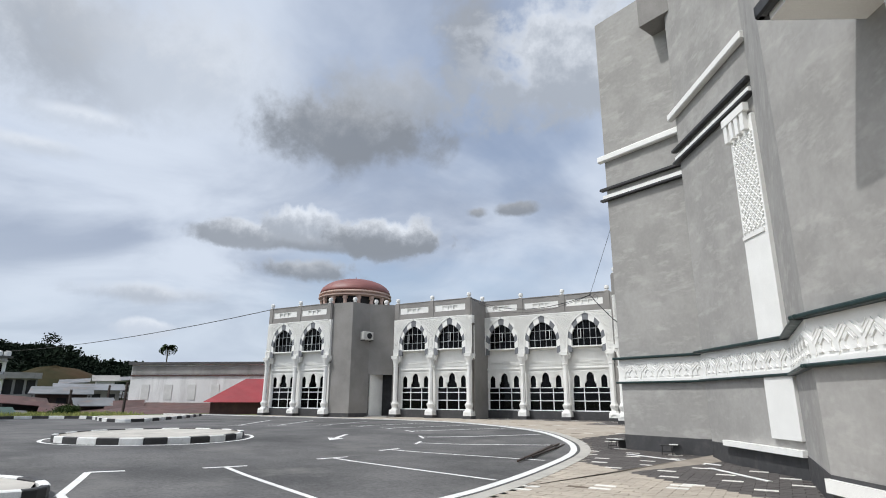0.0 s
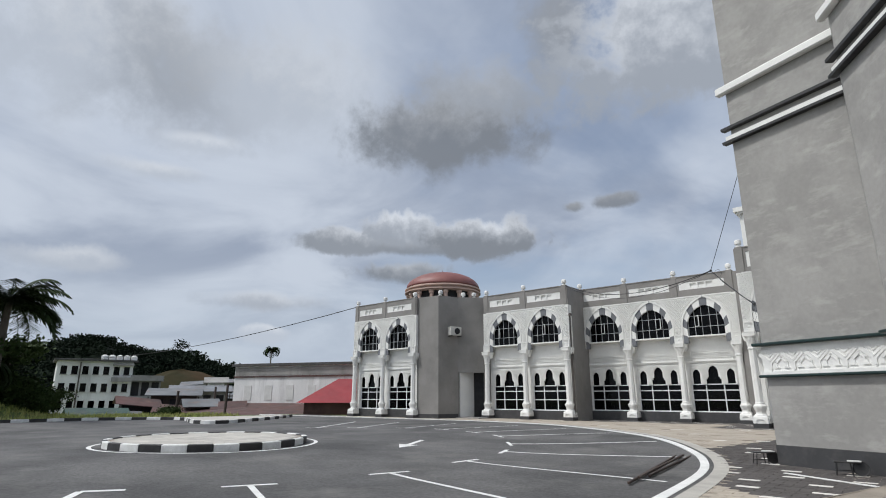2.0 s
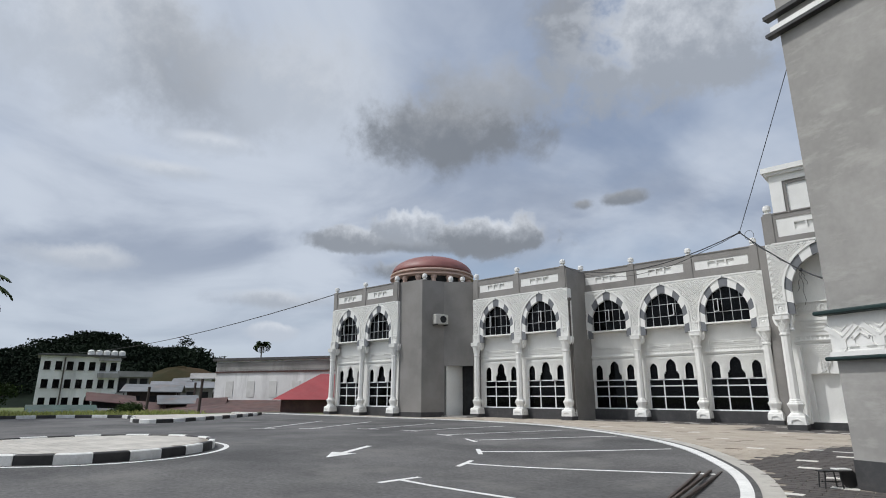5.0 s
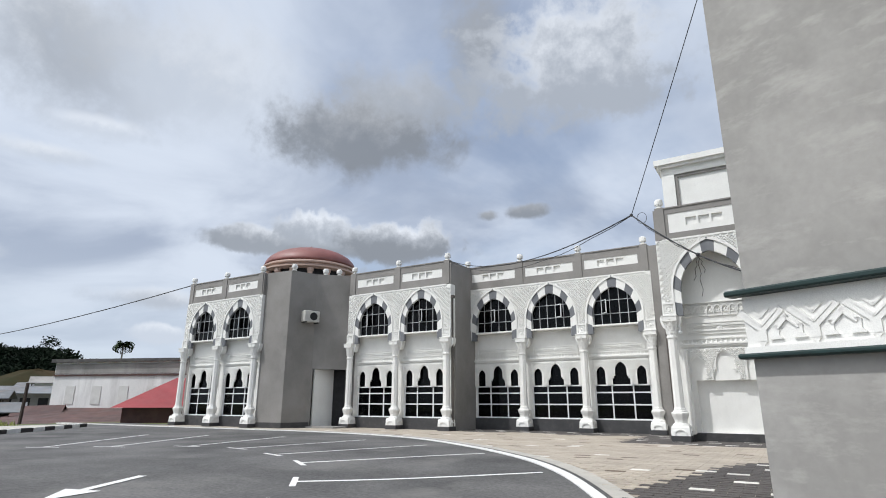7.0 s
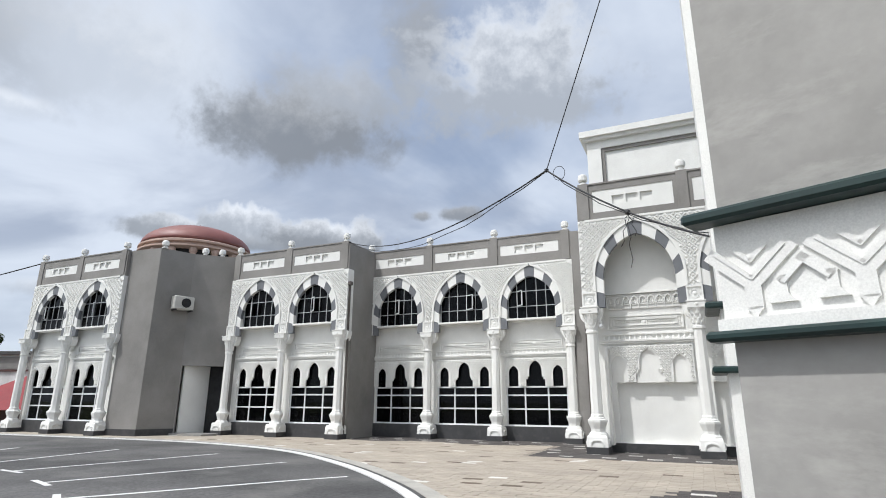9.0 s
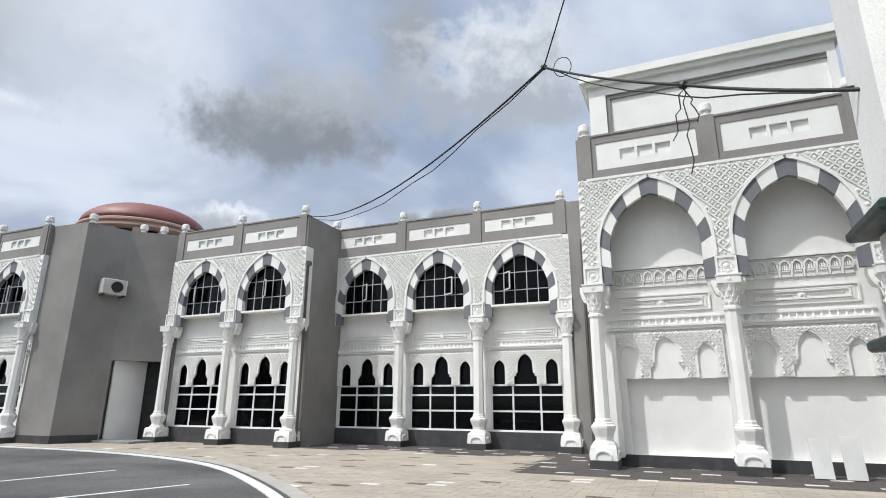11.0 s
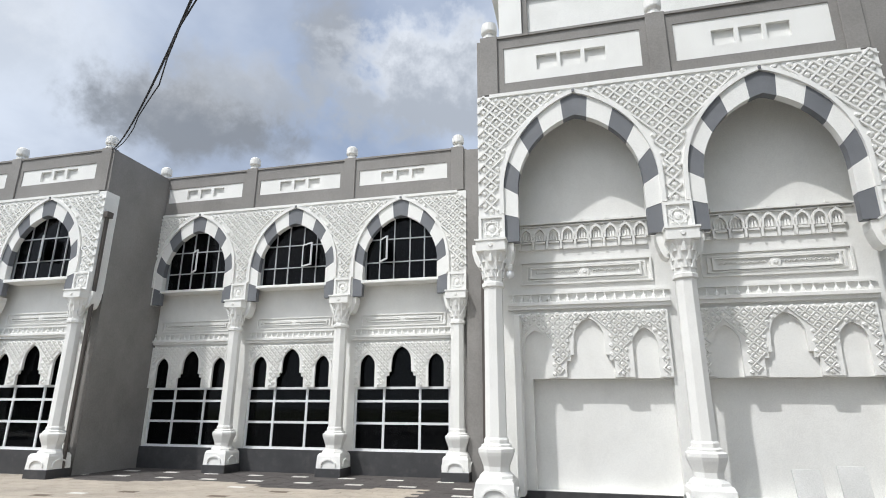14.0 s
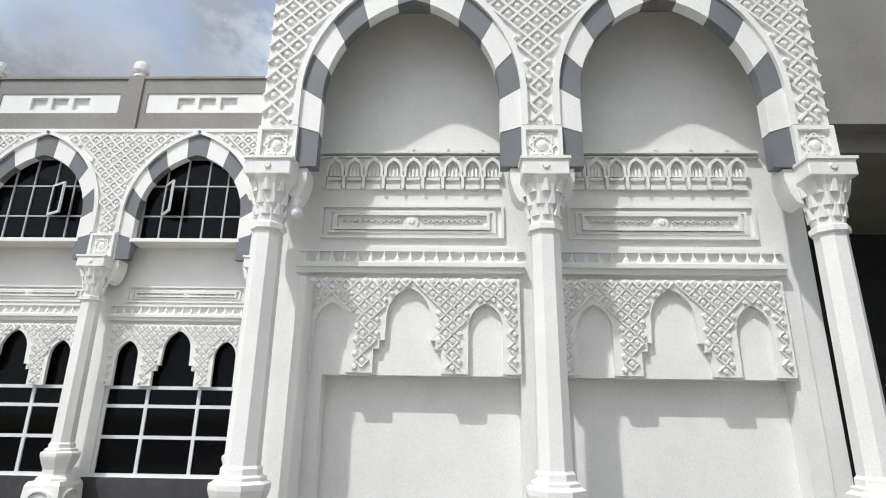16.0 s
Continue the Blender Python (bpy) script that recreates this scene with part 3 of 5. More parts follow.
def arch_moulding(h):
    p, q = arch_line(h["aex"] + 0.065, 4.97, h["zs"], h["tex"] + 0.07), arch_line(h["aex"] - 0.008, 4.97, h["zs"], h["tex"] - 0.008)
    b = bmesh.new()
    prism(b, p + [(-x, z) for x, z in p[-2::-1]] + [(-x, z) for x, z in q] + [(x, z) for x, z in q[-2::-1]], -0.065, 0.0)
    bmesh.ops.triangulate(b, faces=[f for f in b.faces if len(f.verts) > 4])
    return mesh("arch_moulding", b, M["white"])


MIDH = [(0.40, 2.10), (0.40, 2.42), (0.33, 2.42), (0.33, 2.52), (0.27, 2.52), (0.27, 2.60)] + arch_line(0.26, 2.62, 2.80, 3.16, 8)[1:]
MID_HOLE = MIDH + [(-x, z) for x, z in MIDH[-2::-1]]
SIDE_HOLES = [arch_poly(0.205, 2.10, 2.68, 2.97, c) for c in (-0.92, 0.92)]


def screen_mesh(thick):
    """The pierced screen over the ground-floor window: three stepped arches in a lattice panel."""
    outer = [(1.33, 3.27), (-1.33, 3.27), (-1.33, 2.14)]
    # the holes run out through the foot, so they belong to the outline
    for poly in (SIDE_HOLES[0], MID_HOLE, SIDE_HOLES[1]):
        left = [(x, max(z, 2.14)) for x, z in poly]
        outer += left[::-1]
    outer.append((1.33, 2.14))
    b = bmesh.new()
    prism(b, outer, -thick, 0.0)
    bmesh.ops.triangulate(b, faces=[f for f in b.faces if len(f.verts) > 4])
    return mesh("screen", b, M["white"])


def screen_relief_mesh(thick):
    b = bmesh.new()
    grow = [[(x * 1.0 + (0.03 if x > 0 else -0.03), z) for x, z in MID_HOLE]]
    for c, poly in zip((-0.92, 0.92), SIDE_HOLES):
        grow.append([(c + (x - c) * 1.15, z + 0.02) for x, z in poly])
    lattice_cells(b, -1.30, 1.30, 2.16, 3.26, 0.080, -thick, grow, boss=0.032, rib=0.010, deep=0.026)
    return mesh("lattice_relief", b, M["white"])


def backwall_mesh(h, blank, left=-1.33):
    b = bmesh.new()
    holes = []
    if not blank:
        holes = [arch_poly(h["ain"] + 0.06, 4.86, h["zs"], h["tin"] + 0.05), rect(-1.27, 1.27, 0.58, 3.2)]
    else:
        holes = [rect(left, 1.33, 0.30, 2.12)]
    plate(b, rect(-HALF, HALF, 0.0, h["top"]), holes, h["rec"], h["rec"] + 0.22)
    return mesh("back_wall", b, M["white"])


def column_meshes():
    b = bmesh.new()
    t = math.pi / 8
    lathe(b, [(0.30, 0.54), (0.285, 0.60), (0.215, 0.66), (0.22, 0.74), (0.285, 0.90), (0.30, 0.95), (0.30, 1.0), (0.25, 1.03), (0.25, 1.06), (0.205, 1.08), (0.205, 1.14), (0.18, 1.17), (0.165, 3.62), (0.20, 3.64), (0.20, 3.70),
              (0.17, 3.72), (0.17, 3.78)], 8, turn=t)
    shaft = mesh("shaft", b, M["white"])
    b = bmesh.new()
    for z0, z1, w0, w1 in ((0.22, 0.50, 0.315, 0.30), (0.50, 0.56, 0.30, 0.27)):
        r2 = math.sqrt(2)
        lathe(b, [(w0 * r2, z0), (w1 * r2, z1)], 4, turn=math.pi / 4)
    for s in (0, 1, 2, 3):
        m = Matrix.Rotation(s * math.pi / 2, 4, "Z")
        q = [(0.20, 0.26)] + [(0.20 * math.cos(t2), 0.31 + 0.13 * math.sin(t2)) for t2 in [math.pi / 16 * n2 for n2 in range(9)]]
        q2 = [(0.165, 0.26)] + [(0.165 * math.cos(t2), 0.31 + 0.10 * math.sin(t2)) for t2 in [math.pi / 16 * n2 for n2 in range(9)]]
        n0 = len(b.verts)
        prism(b, [(x, z) for x, z in q] + [(-x, z) for x, z in q[-2::-1]] + [(-x, z) for x, z in q2] + [(x, z) for x, z in q2[-2::-1]], -0.345, -0.29)
        b.verts.ensure_lookup_table()
        bmesh.ops.transform(b, matrix=m, verts=b.verts[n0:])
    ped = mesh("pedestal", b, M["white"])
    blk = mesh("plinth_block", boxes((-0.33, 0.33, -0.33, 0.33, -0.05, 0.22), bevel=0.012), M["plinth"])
    b = bmesh.new()
    lathe(b, [(0.17, 3.78), (0.18, 3.90), (0.195, 4.02), (0.235, 4.15), (0.285, 4.24)], 8, turn=t)
    for k, (z, r, n, hh) in enumerate(((3.80, 0.178, 8, 0.13), (3.93, 0.192, 8, 0.14), (4.07, 0.222, 8, 0.14))):
        for i in range(n):
            a = 2 * math.pi * (i + 0.5 * (k % 2)) / n
            m = Matrix.Translation((r * math.cos(a), r * math.sin(a), z + hh / 2)) @ Matrix.Rotation(a, 4, "Z") @ Matrix.Rotation(radians(14), 4, "Y")
            vs = bmesh.ops.create_cone(b, cap_ends=True, segments=5, radius1=0.055, radius2=0.022, depth=hh, matrix=m @ Matrix.Diagonal((0.6, 1, 1, 1)))
    cap = mesh("capital", b, M["white"])
    b = bmesh.new()
    box(b, -0.262, 0.262, -0.26, 0.16, 4.24, 4.46, 0.012)
    box(b, -0.28, 0.28, -0.28, 0.16, 4.43, 4.462)
    lathe(b, [(0.05, -0.01), (0.035, 0.02)], 6)
    bmesh.ops.transform(b, matrix=pose(0, -0.26, 4.345, 90), verts=b.verts[-12:])
    aba = mesh("abacus", b, M["white"])
    # corner bracket under the arch foot, behind the capital
    b = bmesh.new()
    prism(b, [(0.24, 4.44), (0.37, 4.44), (0.37, 4.30), (0.33, 4.14), (0.28, 4.04), (0.20, 4.0)], 0.02, 0.30)
    brk = mesh("bracket", b, M["white"])
    b = bmesh.new()
    prism(b, [(-0.24, 4.44), (-0.37, 4.44), (-0.37, 4.30), (-0.33, 4.14), (-0.28, 4.04), (-0.20, 4.0)], 0.02, 0.30)
    brk = (brk, mesh("bracket", b, M["white"]))
    # star rosette on a framed square
    b = bmesh.new()
    plate(b, rect(-0.235, 0.235, 4.47, 4.95), [rect(-0.185, 0.185, 4.52, 4.90)], -0.075, 0.0)
    box(b, -0.19, 0.19, -0.03, 0.0, 4.51, 4.91)
    for turn in (0, math.pi / 4):
        for i in range(4):
            a0, a1 = turn + i * math.pi / 2, turn + (i + 1) * math.pi / 2
            ps = [(r * math.cos(a), 4.71 + r * math.sin(a)) for a, r in ((a0, 0.17), (a1, 0.17), (a1, 0.14), (a0, 0.14))]
            prism(b, ps, -0.055, -0.03)
    n0 = len(b.verts)
    lathe(b, [(0.075, 0), (0.06, 0.03), (0.02, 0.045)], 8)
    b.verts.ensure_lookup_table()
    bmesh.ops.transform(b, matrix=pose(0, -0.028, 4.71, 90), verts=b.verts[n0:])
    ros = mesh("rosette", b, M["white"])
    return shaft, ped, blk, cap, aba, brk, ros


SHAFT, PED, BLK, CAP, ABA, BRK, ROS = column_meshes()


def finial_mesh():
    b = bmesh.new()
    lathe(b, [(0.13, 0), (0.13, 0.05), (0.085, 0.07), (0.085, 0.12), (0.15, 0.135), (0.16, 0.16), (0.16, 0.29), (0.145, 0.31), (0.145, 0.34), (0.10, 0.375), (0.03, 0.39)], 16)
    return mesh("finial", b, M["white"])


FIN = finial_mesh()


def panel_meshes(h):
    """Parapet of one bay: grey surround, white panel with three small square recesses, and its back."""
    z0, z1 = h["top"] + 0.02, h["par"]
    p0, p1 = (7.60, 8.06) if h is STD else (7.66, 8.44)
    b = bmesh.new()
    plate(b, rect(-HALF, HALF, z0, z1), [rect(-1.27, 1.27, p0, p1)], 0.03, 0.22)
    box(b, -HALF, HALF, 0.0, 0.25, z1 - 0.001, z1 + 0.05)
    par = mesh("parapet", b, M["grey"])
    zc, s = (p0 + p1) / 2, 0.13 if h is STD else 0.14
    b = bmesh.new()
    plate(b, rect(-1.272, 1.272, p0 - 0.002, p1 + 0.002), [rect(x - s * 1.35, x + s * 1.35, zc - s * 1.1, zc + s * 1.1) for x in (-0.45, 0.0, 0.45)], 0.05, 0.12)
    pan = mesh("parapet_panel", b, M["white"])
    bak = mesh("panel_recess", boxes((-1.272, 1.272, 0.125, 0.20, p0 - 0.002, p1 + 0.002)), M["white"])
    return par, pan, bak


def trim_meshes(h, z_panel):
    """Relief on the back wall: long framed panel, ledge with small cusps."""
    y = h["rec"]
    a, c = z_panel
    b = bmesh.new()
    for w, zz, d in ((1.16, 0.0, 0.045), (1.06, 0.07, 0.03), (0.98, 0.11, 0.05)):
        plate(b, rect(-w, w, a + zz, c - zz), [rect(-w + 0.035, w - 0.035, a + zz + 0.03, c - zz - 0.03)], y - d, y)
    for sgn in (-1, 1):
        for i in range(10):
            relief(b, sgn * (0.17 + i * 0.075), (a + c) / 2, 0.034, y, True, 0.015, 0.008)
    n0 = len(b.verts)
    lathe(b, [(0.11, 0), (0.09, 0.03), (0.05, 0.035), (0.03, 0.05)], 8)
    b.verts.ensure_lookup_table()
    bmesh.ops.transform(b, matrix=pose(0, y, (a + c) / 2, 90), verts=b.verts[n0:])
    pan = mesh("moulded_panel", b, M["white"])
    b = bmesh.new()
    box(b, -1.40, 1.40, y - 0.13, y, 3.40, 3.47, 0.008)
    box(b, -1.40, 1.40, y - 0.09, y, 3.34, 3.40)
    box(b, -1.40, 1.40, y - 0.05, y, 3.62, 3.66)
    n = 17
    for i in range(n):
        x = -1.3 + 2.6 * i / (n - 1)
        lathe(b, [(0.045, 3.47), (0.035, 3.52), (0.012, 3.56), (0.006, 3.62)], 6, (x, y - 0.06))
    ledge = mesh("string_course", b, M["white"])
    return pan, ledge


def frieze_mesh(h):
    y = h["rec"]
    b = bmesh.new()
    n, x0, x1 = 9, -1.15, 1.15
    w = (x1 - x0) / n
    for i in range(n):
        c = x0 + (i + 0.5) * w
        p = arch_line(w * 0.47, 4.62, 4.72, 4.90, 5)
        q = arch_line(w * 0.34, 4.62, 4.72, 4.85, 5)
        prism(b, [(c + x, z) for x, z in p] + [(c - x, z) for x, z in p[-2::-1]] + [(c - x, z) for x, z in q] + [(c + x, z) for x, z in q[-2::-1]], y - 0.07, y)
        for k in (-0.05, 0, 0.05):
            lathe(b, [(0.028, 4.64), (0.022, 4.72), (0.006, 4.78)], 5, (c + k, y - 0.012))
        box(b, c - w * 0.36, c + w * 0.36, y - 0.05, y, 4.585, 4.615)
        box(b, c - w * 0.5 - 0.02, c - w * 0.5 + 0.02, y - 0.07, y, 4.46, 4.64)
        box(b, c - w * 0.36, c + w * 0.36, y - 0.045, y, 4.46, 4.52)
    box(b, -1.3, 1.3, y - 0.09, y, 4.95, 4.985)
    box(b, -1.3, 1.3, y - 0.05, y, 4.905, 4.925)
    for x in (-0.9, -0.45, 0, 0.45, 0.9):
        box(b, x - 0.02, x + 0.02, y - 0.1, y, 4.985, 5.01)
    return mesh("frieze", b, M["white"])


S = dict(facade=facade_mesh(STD), diaper=diaper_mesh(STD, 0.112), vous=voussoirs(STD), screen=screen_mesh(0.07), relief=screen_relief_mesh(0.07), back=backwall_mesh(STD, False), par=panel_meshes(STD), trim=trim_meshes(STD, (3.70, 4.02)))
B = dict(facade=facade_mesh(BIG), diaper=diaper_mesh(BIG, 0.118), vous=voussoirs(BIG), screen=screen_mesh(0.075), relief=screen_relief_mesh(0.075), back=backwall_mesh(BIG, True), back_first=backwall_mesh(BIG, True, -1.0), par=panel_meshes(BIG), trim=trim_meshes(BIG, (3.80, 4.24)), frieze=frieze_mesh(BIG))


UPY = 0.17  # the arched windows stand close behind the voussoirs


def window_meshes():
    y = STD["rec"] + 0.06
    lx, lz = [-1.25, -0.48, 0.48, 1.25], [0.61, 1.25, 1.79, 2.12]
    b = bmesh.new()
    plate(b, rect(-1.28, 1.28, 0.58, 2.15), [rect(a + 0.03, c - 0.03, d + 0.03, e - 0.03) for a, c in zip(lx, lx[1:]) for d, e in zip(lz, lz[1:])], y, y + 0.07)
    low = mesh("window_frame", b, M["frame"])
    ux, uz = [-1.0, -0.62, -0.22, 0.22, 0.62, 1.0], [4.88, 5.38, 6.02, 6.62]
    b = bmesh.new()
    plate(b, rect(-1.022, 1.022, 4.86, 6.66), [rect(a + 0.014, c - 0.014, d + 0.014, e - 0.014) for a, c in zip(ux, ux[1:]) for d, e in zip(uz, uz[1:])], y, y + 0.06)
    bmesh.ops.translate(b, verts=b.verts[:], vec=(0, UPY - y, 0))
    upp = mesh("window_frame", b, M["grey_frame"])
    panes = {}

    def pane(x0, x1, z0, z1, y=y):
        key = (round(x1 - x0, 3), round(z1 - z0, 3))
        if key not in panes:
            panes[key] = mesh("pane", boxes((-key[0] / 2, key[0] / 2, 0, 0.006, -key[1] / 2, key[1] / 2)), M["glass"])
        return panes[key], ((x0 + x1) / 2, y + 0.03, (z0 + z1) / 2)

    lows = [pane(a, c, d, e) for a, c in zip(lx, lx[1:]) for d, e in zip(lz, lz[1:])] + [pane(-1.27, 1.27, 2.12, 3.22)]
    ups = [pane(a, c, d, e, UPY) for i, (a, c) in enumerate(zip(ux, ux[1:])) for d, e in zip(uz, uz[1:])]
    b = bmesh.new()
    plate(b, rect(0, 0.42, -0.32, 0.32), [rect(0.035, 0.385, -0.285, 0.285)], -0.02, 0.02)
    cas = mesh("casement", b, M["frame"])
    cas_pane = mesh("pane", boxes((0.035, 0.385, -0.003, 0.003, -0.285, 0.285)), M["glass"])
    sill = mesh("window_sill", boxes((-1.06, 1.06, -0.02, STD["rec"] - 0.002, 4.79, 4.87), bevel=0.01), M["white"])
    return low, upp, lows, ups, cas, cas_pane, sill


LOWF, UPF, LOWP, UPP, CAS, CASP, SILL = window_meshes()


def column(parent, x):
    c = part("column", SHAFT, None, parent, "white octagonal column with a vase-shaped foot", (x, 0, 0))
    part("pedestal", PED, None, c)
    part("plinth_block", BLK, None, c, "dark grey foot block")
    part("capital", CAP, None, c)
    part("abacus", ABA, None, c)
    part("bracket", BRK[0], None, c)
    part("bracket", BRK[1], None, c)
    part("rosette", ROS, None, c)


def bay(parent, cx, K, blank, tilt=0):
    part("facade", K["facade"], None, parent, at=(cx, 0, 0))
    part("diaper_relief", K["diaper"], None, parent, at=(cx, 0, 0))["kind"] = "stuff"
    part("back_wall", K["back_first"] if blank and not tilt else K["back"], None, parent, at=(cx, 0, 0))
    par, pan, bak = K["par"]
    p = part("parapet", par, None, parent, "grey parapet", (cx, 0, 0))
    part("parapet_panel", pan, None, p, "white panel with three square recesses")
    part("panel_recess", bak, None, p)
    arch = part("arch_reveal", mesh("arch_reveal", boxes((-0.025, 0.025, -0.085, -0.064, K["h"]["tex"] + 0.005, K["h"]["tex"] + 0.055)), M["slate"]), None, parent, at=(cx, 0, 0))
    part("arch_moulding", K["mould"], None, arch)
    for me, i in K["vous"]:
        part("voussoir", me, None, arch)
    part("moulded_panel", K["trim"][0], None, parent, at=(cx, 0, 0))
    part("string_course", K["trim"][1], None, parent, at=(cx, 0, 0))
    sc = part("screen", K["screen"], None, parent, "white pierced lattice screen with three arches", (cx, K["h"]["rec"], 0))
    part("lattice_relief", K["relief"], None, sc)["kind"] = "stuff"
    if blank:
        part("frieze", K["frieze"], None, parent, at=(cx, 0, 0))
        return
    w = part("window", LOWF, None, parent, "white framed ground-floor window with dark glass", (cx, 0, 0))
    for me, at in LOWP:
        part("pane", me, None, w, at=at)
    w = part("window", UPF, None, parent, "white framed arched window with dark glass", (cx, 0, 0))
    for me, at in UPP:
        part("pane", me, None, w, at=at)
    part("window_sill", SILL, None, w)
    cs = part("casement", CAS, None, w, "open casement", ((-0.2, 0.22, -0.6)[tilt % 3], UPY - 0.03, 5.7), rz=(-38, -28, -45)[tilt % 3])
    part("pane", CASP, None, cs)
    part("plinth", boxes((-HALF + 0.2, HALF - 0.2, STD["rec"] - 0.06, STD["rec"], 0.0, 0.58)), M["plinth"], parent, "dark grey plinth", (cx, 0, 0))


S["h"], B["h"] = STD, BIG
S["end"], B["end"] = end_strip_mesh(STD, 0.112), end_strip_mesh(BIG, 0.118)
S["strip"], B["strip"] = diaper_mesh(STD, 0.112, 0), diaper_mesh(BIG, 0.118, 0)
S["mould"], B["mould"] = arch_moulding(STD), arch_moulding(BIG)


def wing(n, x0, y, label, depth, left=0.24, right=0.24, first=True):
    w = thing("annex_wing", (x0, y, 0), label, "building", "wings of the annex")
    width = n * 2 * HALF
    for i in range(n):
        bay(w, (i + 0.5) * 2 * HALF, S, False, i + n)
    part("diaper_relief", S["strip"], None, w, at=((n + 0.5) * 2 * HALF, 0, 0))["kind"] = "stuff"
    for i in range(n + 1):
        if i or first:
            column(w, i * 2 * HALF)
        part("parapet_pier", boxes((-0.17, 0.17, -0.012, 0.24, STD["top"] + 0.03, STD["par"] + 0.07), bevel=0.008), M["grey"], w, at=(i * 2 * HALF, 0, 0))
        part("finial", FIN, None, w, "small white turned finial", (i * 2 * HALF, 0.11, STD["par"] + 0.07))
    for x, d in ((0, -left), (width, right)):
        a, c = sorted((x, x + d))
        part("facade_end", boxes((a, c, 0.0, 0.45, 4.45, STD["top"])), M["white"], w)
        part("diaper_relief", S["end"], None, w, at=((a + c) / 2, 0, 0))["kind"] = "stuff"
        part("end_wall", boxes((a, c, 0.46, depth, 0.0, STD["par"])), M["grey"], w, "plain grey end wall")
        part("parapet_end", boxes((a, c, 0.03, 0.46, STD["top"] + 0.001, STD["par"])), M["grey"], w)
    part("roof", boxes((0, width, 0.3, depth, 7.0, 7.15)), M["concrete"], w)
    part("rear_wall", boxes((0, width, depth - 0.2, depth - 0.002, 0, 7.0)), M["grey"], w)
    # near-black sheets behind the glass stand in for unlit rooms
    part("inner_wall", boxes((0, width, 2.2, 2.3, 0.02, 6.98), (0, width, 0.7, 2.2, 3.3, 3.5)), M["dark"], w, "near-black sheets for the unlit rooms behind the glass")
    return w


w1 = wing(2, -34.1 + 0.05, 29.25, "two-bay white annex wing with pointed arched windows and a grey parapet", 9)
w2 = wing(2, -23.5, 32.2, "two-bay white annex wing set back beside the stair tower", 9)
w3 = wing(3, -17.25, 34.35, "three-bay recessed white annex wing with pointed arched windows", 8, first=False)
# rainwater pipes
for ob, x in ((w2, 2 * 2 * HALF + 0.28), (w3, 3 * 2 * HALF + 0.34)):
    b = bmesh.new()
    lathe(b, [(0.05, 0.1), (0.05, 6.5)], 8, (x, 0.12))
    box(b, x - 0.09, x + 0.09, 0.02, 0.22, 6.45, 6.6)
    part("rainwater_pipe", b, M["brown_pipe"], ob, "dark rainwater pipe")

# two-bay gate wing with blank niches
w4 = thing("gate_wing", (-6.36, 30.3, 0), "tall white two-bay wing with blank arched niches", "building")
for i in range(2):
    bay(w4, (i + 0.5) * 2 * HALF, B, True, i)
part("diaper_relief", B["strip"], None, w4, at=(2.5 * 2 * HALF, 0, 0))["kind"] = "stuff"
for i in range(3):
    column(w4, i * 2 * HALF)
    part("parapet_pier", boxes((-0.17, 0.17, -0.012, 0.24, BIG["top"] + 0.02, BIG["par"] + 0.07), bevel=0.008), M["grey"], w4, at=(i * 2 * HALF, 0, 0))
    part("finial", FIN, None, w4, "small white turned finial", (i * 2 * HALF, 0.11, BIG["par"] + 0.07))
W = 4 * HALF
for a, c in ((-0.24, 0), (W, W + 0.24)):
    part("facade_end", boxes((a, c, 0.0, 0.75, 4.45, BIG["top"])), M["white"], w4)
    part("diaper_relief", B["end"], None, w4, at=((a + c) / 2, 0, 0))["kind"] = "stuff"
    part("end_wall", boxes((a, c, 0.76, 8, 0.0, BIG["par"])), M["white"], w4)
    part("parapet_end", boxes((a, c, 0.03, 0.76, BIG["top"] + 0.001, BIG["par"])), M["grey"], w4)
for i in range(2):
    cx = (i + 0.5) * 2 * HALF
    part("blank_door", boxes((-1.36, 1.36, 0.945, 1.0, 0.28, 2.16)), M["white"], w4, "plain white blanked-off doorway", (cx, 0, 0))
    part("plinth", boxes((-HALF + 0.2, HALF - 0.2, 0.66, 0.74, 0.0, 0.30)), M["plinth"], w4, "dark grey plinth", (cx, 0, 0))
part("jamb", boxes((0.30, 0.40, 0.30, 0.75, 0.25, 3.2), bevel=0.01), M["white"], w4)
part("roof", boxes((0, W, 0.3, 8, 7.2, 7.35)), M["concrete"], w4)
b = bmesh.new()
plate(b, rect(0.12, W + 0.1, 7.5, 10.6), [rect(0.60, W - 0.1, 8.0, 10.3)], 0.75, 0.95)
box(b, 0.12, W + 0.1, 0.87, 5, 7.5, 10.6)
part("attic", b, M["white"], w4, "plain white attic block behind the parapet")
part("attic_panel_border", boxes((0.60, 0.72, 0.80, 0.87, 8.0, 10.3), (0.72, W - 0.1, 0.80, 0.87, 10.18, 10.3)), M["grey"], w4)
part("attic_cornice", boxes((0.0, W + 0.2, 0.62, 5.1, 10.6, 10.72), (-0.1, W + 0.3, 0.52, 5.2, 10.72, 10.95)), M["white"], w4)
b = bmesh.new()
box(b, -1.3, -0.24, 4.05, 4.2, 0, 8.35)
part("link_wall", b, M["grey"], w4, "plain grey wall joining the wings")
b = bmesh.new()
for i in range(7):
    box(b, -0.9 + i * 0.09, -0.9 + i * 0.09 + 0.07, 3.9, 4.0, 0.05, 6.9)
part("slat_screen", b, M["brown_pipe"], w4, "dark brown slatted strip")

